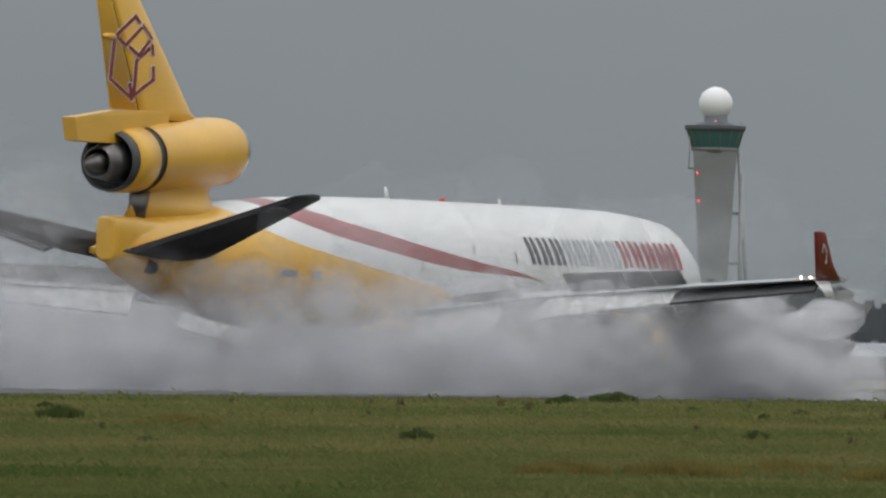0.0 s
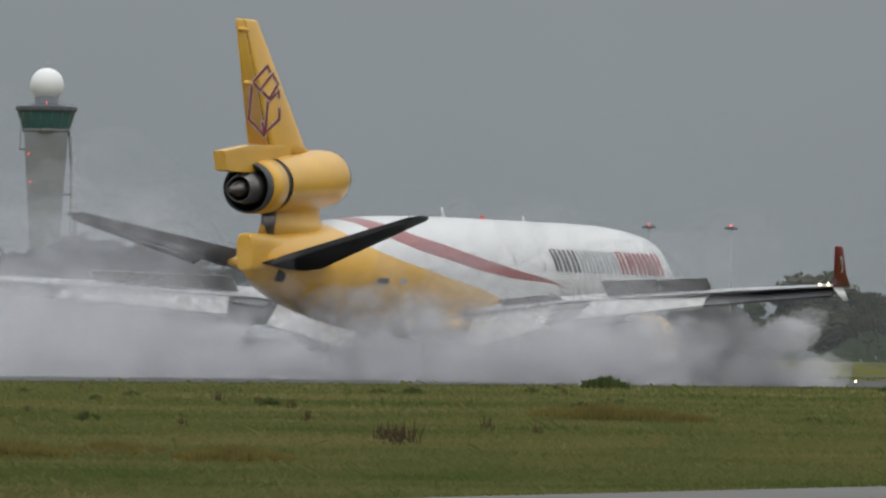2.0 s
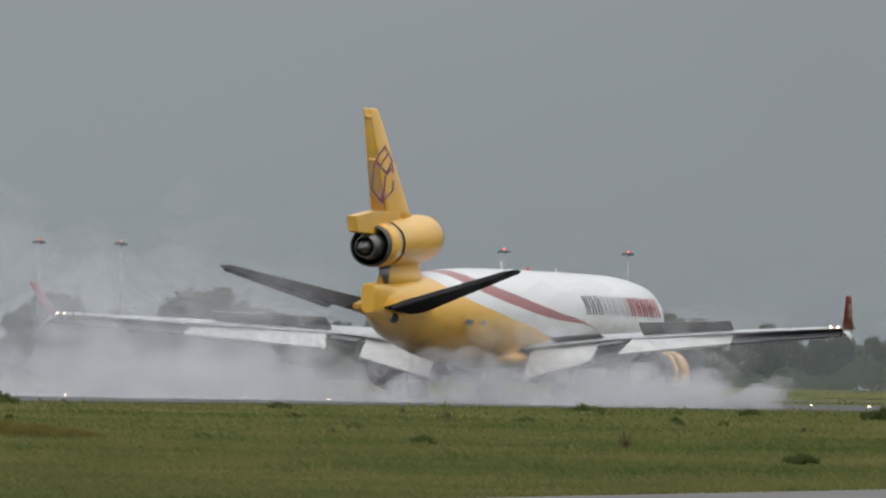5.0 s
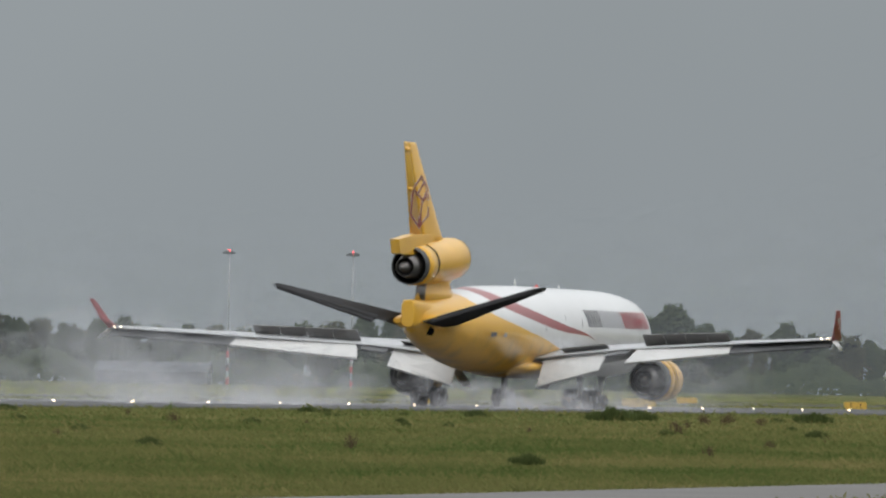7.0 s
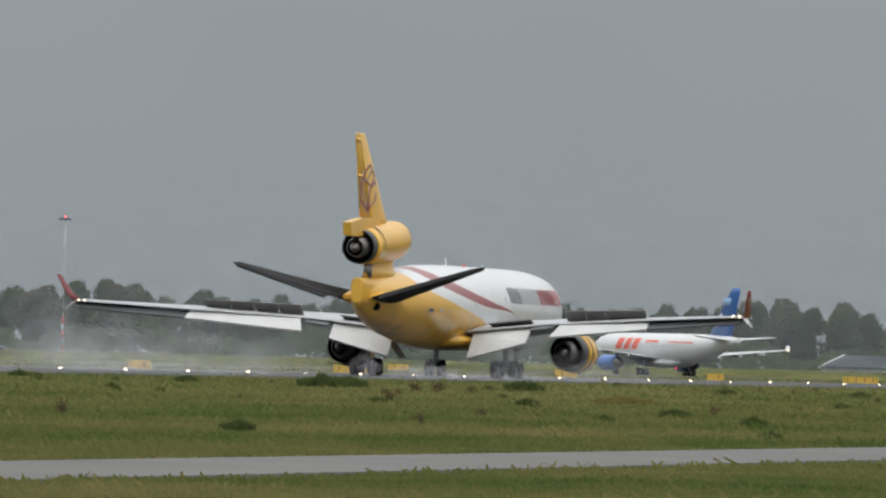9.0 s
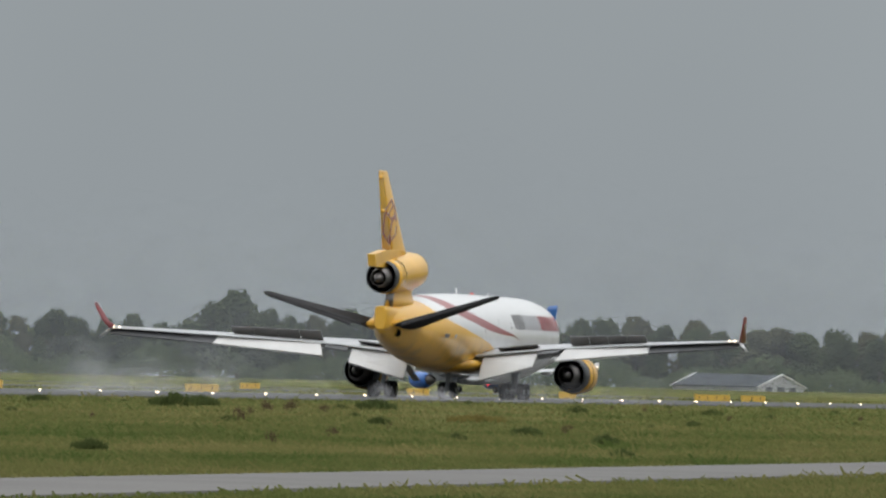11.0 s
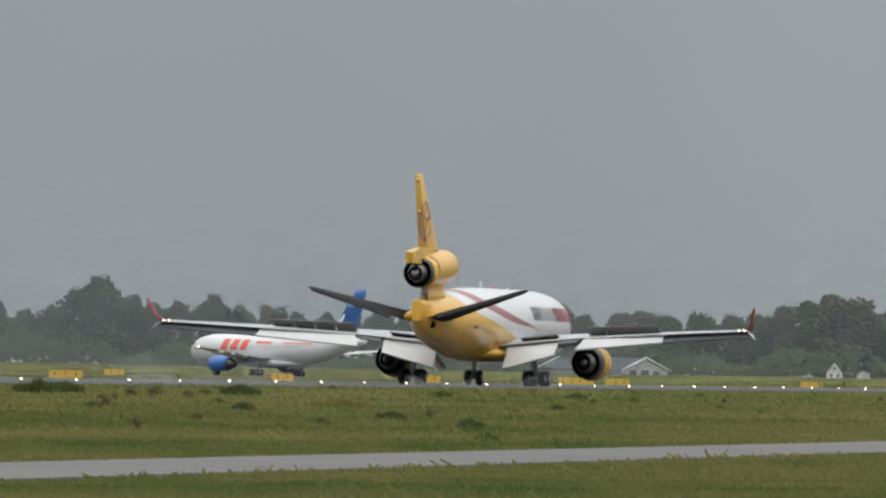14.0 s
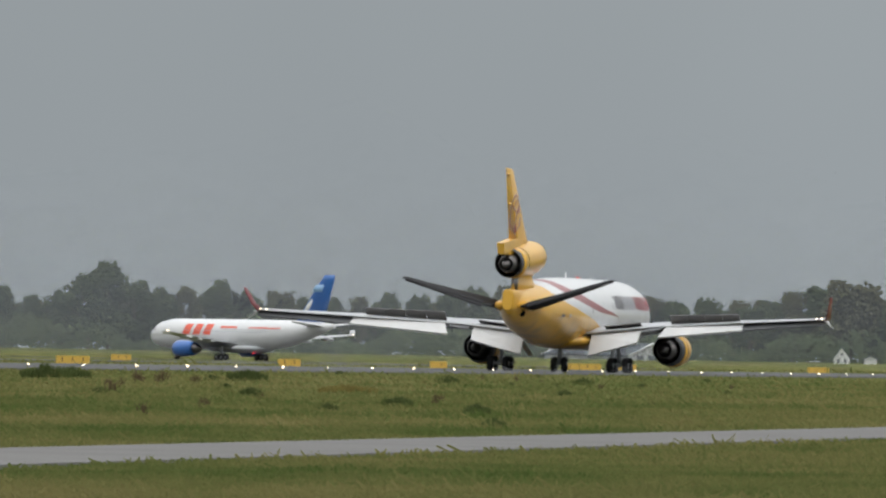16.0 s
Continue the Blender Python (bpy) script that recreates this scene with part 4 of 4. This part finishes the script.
# ---- apron masts ----
def light_mast(H):
    m = tagged(new("apron_light_mast"), "tall apron floodlight mast with red and white base", "light mast", "apron masts")
    part("pole", rod((0, 0, 8.0), (0, 0, H), 0.17, 0.09), mast_white, m)
    for k in range(5):
        part("pole_band", rod((0, 0, -0.3 if k == 0 else k * 1.6), (0, 0, k * 1.6 + 1.6), 0.34), mast_red if k % 2 == 0 else mast_white, m)
    part("head_ring", rod((0, 0, H - 0.3), (0, 0, H), 1.25, 1.35, 14), strut_metal, m)
    for k in range(6):
        a = k * math.pi / 3
        part("floodlight", box((1.3 * math.cos(a) - 0.3, 1.3 * math.sin(a) - 0.3, H - 0.75), (1.3 * math.cos(a) + 0.3, 1.3 * math.sin(a) + 0.3, H - 0.25), 0.05), roof_grey, m)
    bm = bmesh.new()
    bmesh.ops.create_icosphere(bm, subdivisions=1, radius=0.2)
    bmesh.ops.translate(bm, verts=bm.verts, vec=(0, 0, H + 0.2))
    part("obstruction_lamp", bm, lamp_red, m, "lit red obstruction lamp")
    return m


first_mast = None
for az in (20.446, 19.958, 17.684, 16.949):
    m = Matrix.Translation(bearing(az, 2300, 1.0))
    if first_mast is None:
        first_mast = light_mast(31.9)
        first_mast.matrix_basis = m
    else:
        copy_thing(first_mast, m)


# ---- farm buildings and halls beyond the field ----
def gabled(name, length, width, eave, ridge, wall, roof, label, category):
    """A house or barn with its ridge along its own x axis."""
    t = tagged(new(name), label, category)
    a, b = length / 2, width / 2
    v = [(-a, -b, -1.5), (a, -b, -1.5), (a, b, -1.5), (-a, b, -1.5), (-a, -b, eave), (a, -b, eave), (a, b, eave), (-a, b, eave), (-a, 0, ridge), (a, 0, ridge)]
    part("wall", mesh_of(v, [(0, 1, 5, 4), (2, 3, 7, 6), (1, 2, 6, 9, 5), (3, 0, 4, 8, 7), (0, 3, 2, 1)]), wall, t)
    o, k = 0.35, 0.18
    for s in (-1, 1):
        p = [(-a - o, s * (b + o), eave - 0.2), (a + o, s * (b + o), eave - 0.2), (a + o, 0, ridge + 0.12), (-a - o, 0, ridge + 0.12)]
        part("roof", mesh_of(p + [(x, y, z + k) for x, y, z in p], [(0, 1, 2, 3), (7, 6, 5, 4), (0, 4, 5, 1), (1, 5, 6, 2), (2, 6, 7, 3), (3, 7, 4, 0)]), roof, t)
    return t


def openings(t, items, length, width):
    """Windows and doors on the gable end that faces the field."""
    for y, z, w, h in items:
        part("window", box((-length / 2 - 0.06, y - w / 2, z), (-length / 2 + 0.05, y + w / 2, z + h)), wall_dark, t)


house = gabled("farmhouse", 7, 3.7, 1.0, 3.5, wall_white, roof_grey, "small white gabled farmhouse before the trees", "house")
openings(house, [(-0.8, 0.1, 0.6, 0.8), (0.8, 0.1, 0.6, 0.8), (0, 1.7, 0.55, 0.7)], 7, 3.7)
house.matrix_basis = Matrix.Translation(bearing(10.672, 2250, 1.1)) @ Matrix.Rotation(radians(10.67), 4, "Z")
shed = gabled("shed", 4, 3.0, 1.0, 1.6, wall_white, roof_grey, "low white shed beside the farmhouse", "shed")
shed.matrix_basis = Matrix.Translation(bearing(10.50, 2260, 1.1)) @ Matrix.Rotation(radians(10.4), 4, "Z")
barn = gabled("barn", 26, 16, 1.0, 3.5, pale_timber, barn_roof, "long pale barn with dark grey roof", "barn")
openings(barn, [(-4, -0.3, 2.2, 1.2), (0, -0.3, 2.6, 1.3), (4, -0.3, 2.2, 1.2)], 26, 16)
for end in (-13.4, 13.4):
    for s in (-1, 1):
        part("gable_trim", rod((end, s * 8.4, 0.85), (end, 0, 3.8), 0.2, n=6), wall_white, barn, "white gable trim")
barn.matrix_basis = Matrix.Translation(bearing(12.05, 2210, 1.0)) @ Matrix.Rotation(radians(60), 4, "Z")
hall = gabled("airport_hall", 30, 14, 3.6, 5.6, wall_dark, roof_grey, "dark low airport hall with pale roof", "hall")
hall_two = gabled("airport_hall", 26, 10, 3.0, 5.0, wall_dark, barn_roof, "low grey airport hall before the trees", "hall")
hall_two.matrix_basis = Matrix.Translation(bearing(18.12, 2240, 0.8)) @ Matrix.Rotation(radians(102), 4, "Z")
hall.matrix_basis = Matrix.Translation(bearing(22.65, 1650, 0)) @ Matrix.Rotation(radians(100), 4, "Z")


# ---- trees ----
def tree_kind(seed, H, W, material, tall=False):
    rng = random.Random(seed)
    t = tagged(new("tree"), "leafy broad-crowned tree in grey-green foliage" if not tall else "tall slender leafy poplar", "tree", "trees beyond the field")
    limbs = [rod((0, 0, -1), (0, 0, H * 0.55), 0.035 * H * 0.6, 0.02 * H * 0.6, 7)]
    for k in range(7):
        a, z = k * 2.4, H * (0.25 + 0.05 * k)
        limbs.append(rod((0, 0, z), (W * 0.36 * math.cos(a), W * 0.36 * math.sin(a), z + H * 0.2), 0.008 * H, 0.004 * H, 5))
    part("trunk", join(*limbs), bark, t)
    # lobes make the uneven outline, leaf clumps fill them
    lobes = []
    for k in range(15):
        z = H * rng.uniform(0.24, 0.90)
        q = math.sin(math.pi * min(max((z / H - 0.02) / 1.0, 0.05), 0.97)) ** 0.6
        a, r = rng.uniform(0, 6.283), W * 0.30 * q * rng.uniform(0.3, 1.1)
        lobes.append((r * math.cos(a), r * math.sin(a), z, W * rng.uniform(0.16, 0.25)))
    v, f = [], []
    for x, y, z, R in lobes:
        for k in range(115):
            w = Vector((rng.gauss(0, 1), rng.gauss(0, 1), rng.gauss(0, 0.9))).normalized() * R * rng.uniform(0.45, 1.08)
            c = Vector((x, y, z)) + w
            s = rng.uniform(0.028, 0.055) * W
            i = len(v)
            for p in ((1, 0, 0), (-0.5, 0.87, 0.2), (-0.5, -0.87, -0.2), (0, 0, 0.9), (0, 0.1, -0.8)):
                v.append(c + Vector(p) * s * rng.uniform(0.6, 1.3))
            f += [(i, i + 1, i + 3), (i + 1, i + 2, i + 3), (i + 2, i, i + 3), (i, i + 4, i + 1), (i + 1, i + 4, i + 2), (i + 2, i + 4, i)]
    me = bpy.data.meshes.new("crown")
    me.from_pydata([tuple(p) for p in v], [], f)
    me.materials.append(material)
    crown = new("crown", me)
    crown.parent = t
    return t


def wood():
    rng = random.Random(21)
    kinds = [tree_kind(1, 10, 8.5, foliage), tree_kind(2, 10, 7.5, foliage), tree_kind(3, 10, 9.5, foliage_dull), tree_kind(4, 10, 6.0, foliage_dull, True), tree_kind(5, 10, 7.0, foliage)]
    fresh = set(range(len(kinds)))

    def plant(az, d, height, widen=1.0, kind=None):
        k = rng.randrange(len(kinds)) if kind is None else kind
        p = bearing(az, d)
        s = height / 10
        m = Matrix.Translation((p.x, p.y, rise(p.x, p.y) - 0.2)) @ Matrix.Rotation(rng.uniform(0, 6.283), 4, "Z")
        t = kinds[k]
        if k in fresh:
            fresh.discard(k)
        else:
            t = copy_thing(t, m)
        t.matrix_basis = m
        t.scale = (s * widen, s * widen, s)
    D = 2420
    unit = D * math.tan(radians(1))
    # a regular row across the whole view: bearing, top elevation
    az = 9.2
    while az < 20.5:
        top = 0.365 + 0.03 * math.sin(az * 3.1) + rng.uniform(-0.03, 0.03)
        plant(az, D + rng.uniform(-25, 25), top * unit, 0.8)
        plant(az + 0.09, D + 60, top * unit * 0.8, 1.1)
        az += rng.uniform(0.15, 0.2)
    # low undergrowth trees that close the gaps
    az = 9.2
    while az < 24.2:
        if az > 20.4:
            plant(az, D - 40, rng.uniform(0.14, 0.21) * unit, 1.7)
        az += 0.11
    # big clumps: bearing, elevation of the top
    for a, top, w in ((15.03, 0.49, 0.85), (15.15, 0.42, 1.0), (14.88, 0.42, 0.9), (14.72, 0.3, 1.1), (15.3, 0.32, 1.0),
                      (10.78, 0.46, 0.9), (10.95, 0.43, 0.9), (10.62, 0.46, 0.9), (10.45, 0.40, 1.0), (11.1, 0.37, 1.0), (10.3, 0.36, 1.0), (10.1, 0.33, 1.0), (11.22, 0.31, 1.0),
                      (11.8, 0.38, 0.9), (11.92, 0.34, 0.9), (11.66, 0.33, 0.9), (12.3, 0.35, 0.8),
                      (19.44, 0.50, 0.9), (19.28, 0.46, 0.9), (19.61, 0.47, 0.9), (19.13, 0.42, 0.9), (20.38, 0.46, 0.9), (20.53, 0.42, 0.9), (20.23, 0.40, 0.9),
                      (16.1, 0.36, 0.9), (16.6, 0.38, 0.9), (17.13, 0.36, 0.9), (23.13, 0.34, 0.8), (22.98, 0.30, 0.9), (22.83, 0.32, 0.9), (22.53, 0.28, 0.9), (22.23, 0.30, 1.0), (21.93, 0.28, 1.0), (21.53, 0.30, 1.0), (21.13, 0.28, 1.0)):
        plant(a, D - 70 + rng.uniform(-15, 15), top * unit, w * 1.15)


wood()


def hedge():
    """Undergrowth that closes the wood's foot, one ragged band of leaf clumps."""
    rng = np.random.default_rng(31)
    n = 30000
    az, d = np.radians(rng.uniform(8.8, 24.3, n)), rng.uniform(2300, 2395, n)
    top = 5.0 + 2.2 * np.sin(az * 310) + 1.6 * np.sin(az * 790 + 1) + rng.normal(0, 0.5, n)
    z = 0.9 + rng.beta(1.2, 1.1, n) * np.clip(top, 1.5, None)
    c = np.stack([d * np.cos(az), d * np.sin(az), z], 1)
    tet = np.array([(1, 0, 0.1), (-0.5, 0.87, 0.2), (-0.5, -0.87, -0.2), (0, 0, 0.9)])
    v = c[:, None, :] + tet[None] * rng.uniform(0.4, 1.1, (n, 4, 1))
    b = np.arange(n)[:, None] * 4
    f = np.concatenate([b + np.array(q) for q in ((0, 1, 2), (0, 3, 1), (0, 2, 3), (1, 3, 2))], 0)
    me = bpy.data.meshes.new("hedge")
    me.from_pydata(v.reshape(-1, 3).tolist(), [], f.tolist())
    me.materials.append(foliage)
    return tagged(new("hedge", me), "low dark green undergrowth below the trees", "hedge", kind="stuff")


hedge()


# ---- distance haze and spray ----
ICO = bmesh.new()
bmesh.ops.create_icosphere(ICO, subdivisions=2, radius=1.0)
ICO_V = np.array([v.co[:] for v in ICO.verts])
ICO_F = np.array([[v.index for v in f.verts] for f in ICO.faces])
ICO.free()


def puffs(name, places, radii, material, flat=0.75):
    """Soft rounded wisps of airborne water and haze, joined into one body."""
    n = len(places)
    rng = np.random.default_rng(n)
    wob = 1 + 0.18 * rng.normal(0, 1, (n, len(ICO_V), 1))
    v = places[:, None, :] + ICO_V[None] * wob * radii[:, None, None] * np.array([1.25, 1.0, flat])
    f = (ICO_F[None] + (np.arange(n) * len(ICO_V))[:, None, None]).reshape(-1, 3)
    me = bpy.data.meshes.new(name)
    me.from_pydata(v.reshape(-1, 3).tolist(), [], f.tolist())
    me.polygons.foreach_set("use_smooth", [True] * len(me.polygons))
    me.materials.append(material)
    return new(name, me)


# bank of wisps added before the trees to imitate distance haze
def haze_bank():
    rng = np.random.default_rng(77)
    n = 420
    az, d = np.radians(rng.uniform(7, 27, n)), rng.uniform(1930, 2290, n)
    places = np.stack([d * np.cos(az), d * np.sin(az), np.abs(rng.normal(0, 12, n)) + 2], 1)
    return tagged(puffs("haze_stand_in", places, rng.uniform(22, 48, n), haze_grey, 0.5), "added grey wisps that stand for distance haze before the trees", "mist", kind="stuff")


haze_bank()


def spray_cloud(seed, count, sx, sy, sz, size, water):
    """A ragged cloud of spray, fullest at its foot."""
    rng = np.random.default_rng(seed)
    p = rng.uniform(-1, 1, (count, 3)) * np.array([sx, sy, 0]) + rng.normal(0, 0.28, (count, 3)) * np.array([sx, sy, 0])
    p[:, 2] = -0.7 + sz * (rng.beta(1.0, 1.6, count) * (0.85 + 0.3 * np.sin(p[:, 0] * 0.9 + seed)))
    r = size * rng.uniform(0.4, 1.25, count)
    return tagged(puffs("spray_cloud", p, r, water), "grey drifting water spray over the wet runway", "water spray", "spray behind the wheels", "stuff")


# ---- movement ----
# seconds, distance of the nose along the runway
ROLL_OUT = [
    (0.0, 400.96),
    (0.5, 421.88),
    (1.0, 443.90),
    (1.5, 463.59),
    (2.0, 484.62),
    (2.5, 503.64),
    (3.0, 524.09),
    (3.5, 541.84),
    (4.0, 560.97),
    (4.5, 577.99),
    (5.0, 595.76),
    (5.2, 602.45),
    (7.3, 669.61),
    (7.5, 675.76),
    (8.0, 691.21),
    (8.5, 704.91),
    (9.0, 719.29),
    (9.5, 732.07),
    (9.7, 737.20),
    (11.8, 786.13),
    (12.0, 790.07),
    (12.5, 800.00),
    (13.0, 809.53),
    (13.5, 818.26),
    (14.0, 826.74),
    (14.5, 834.74),
    (15.0, 842.64),
    (15.5, 849.82),
    (16.0, 857.88),
]


def nose_at(t):
    for (a, p), (b, q) in zip(ROLL_OUT, ROLL_OUT[1:]):
        if t <= b:
            return p + (q - p) * (t - a) / (b - a)
    return ROLL_OUT[-1][1]


def motions():
    # the heading drifts a little to port as it slows, turning about the main gear
    rows = []
    for t, n in ROLL_OUT:
        swing = float(np.interp(t, (0, 5, 9, 14.5, 16), (0, 0.05, 0.6, 1.15, 1.25)))
        a = radians(swing)
        rows.append((t, pose(n - 50 + 50 * math.cos(a), AXIS + 50 * math.sin(a), 0.02, 0, 0, swing)))
    walk(liner, rows)
    # thrust reverser sleeves slide shut between 5.5 and 9 s
    for sleeve, travel in SLEEVES:
        walk(sleeve, [(t, pose(travel * k, 0, 0)) for t, k in ((0, 0), (5.2, 0.1), (7.5, 0.62), (8.6, 1), (16, 1))])
    # taxiing jet: seconds, bearing of its nose, distance, angle between its axis and the line of sight
    rows = []
    for t, az, d, turn in ((0.0, 12.72, 1730, 28), (8.0, 13.70, 1772, 28.5), (9.0, 13.78, 1777, 29), (13.0, 14.36, 1796, 35), (14.5, 14.55, 1803, 37), (16.0, 14.77, 1810, 39)):
        p = bearing(az, d)
        rows.append((t, pose(p.x, p.y, -0.46, 0, 0, az + turn)))
    walk(taxi, rows)
    # spray clouds ride behind the wheels, fall back and sink as the aircraft slows
    for k, (xa, yr, h0, h1, h2, h3, lag, count, sx, sy, sz) in enumerate(CLOUDS):
        fine = sz > 8
        cloud = spray_cloud(40 + k, count, sx, sy, sz, 2.0 if fine else 1.0, spray_haze if fine else spray_core if k < 3 else spray_water)
        rows = []
        for t in range(17):
            z = float(np.interp(t, (0, 4.5, 8, 16), (h0, h1 - 0.5, h2, h3)))
            rows.append((t, pose(nose_at(t) - xa - lag * t + 0.6 * math.sin(1.7 * t + k), AXIS - yr, z, 0, 0, 4 * math.sin(0.9 * t + k))))
        walk(cloud, rows)


# station, starboard, height at 0, 4.5, 8 and 16 s, falling back per second, wisps, size
CLOUDS = [
    (29.5, 18, 0.1, -1.2, -8.0, -10, 2.5, 150, 2.8, 3.0, 4.5),
    (34, 15, 0.2, -1.0, -7.0, -9, 1.9, 130, 3.8, 4.0, 4.5),
    (39, 13, 0.2, -0.8, -5.8, -7, 1.2, 120, 4.4, 4.0, 4.6),
    (44, 9, 0.2, -1.2, -4.2, -5.4, 0.6, 300, 4.6, 4.0, 5.0),
    (51, 7, 0.2, -1.2, -4.0, -5.2, 0.6, 300, 4.6, 4.0, 5.0),
    (58, 4, 0.2, -0.9, -4.2, -5.4, 0.7, 300, 4.6, 4.5, 5.4),
    (66, 0, 0.3, -0.7, -5.2, -6.5, 0.9, 280, 5.0, 5.0, 5.4),
    (75, -2, 0.3, -0.5, -5.6, -7, 1.0, 280, 6.0, 5.0, 5.6),
    (86, -3, 0.4, -0.4, -6.0, -8, 1.1, 280, 7.0, 5.0, 6.0),
    (98, -4, 0.4, -0.4, -6.4, -9, 1.2, 260, 8.0, 5.0, 6.0),
    (30, -14, 0.0, -1.2, -6.0, -9, 0.6, 200, 6.0, 4.0, 5.4),
    (43, -12, 0.2, -1.0, -5.8, -9, 0.6, 220, 7.0, 4.0, 5.6),
    (57, -10, 0.3, -0.8, -6.0, -9, 0.6, 220, 7.0, 4.0, 5.8),
    (54, 13, 0.3, -0.5, -6.0, -9, 0.6, 170, 8.0, 4.0, 8.2),
    (40, 15, 0.2, -1.0, -6.0, -9, 0.9, 150, 7.0, 4.0, 8.2),
    (56, -6, 0.0, 0.0, -6.5, -11, 1.0, 170, 10.0, 7.0, 10.0),
    (76, -8, 0.0, 0.0, -7.0, -11.5, 1.5, 190, 12.0, 7.0, 12.0),
    (46, -16, 0.0, 0.0, -6.5, -11, 1.0, 170, 12.0, 6.0, 10.0),
    (98, -10, 0.0, 0.0, -7.5, -12.5, 1.8, 190, 14.0, 7.0, 12.0),
]

motions()
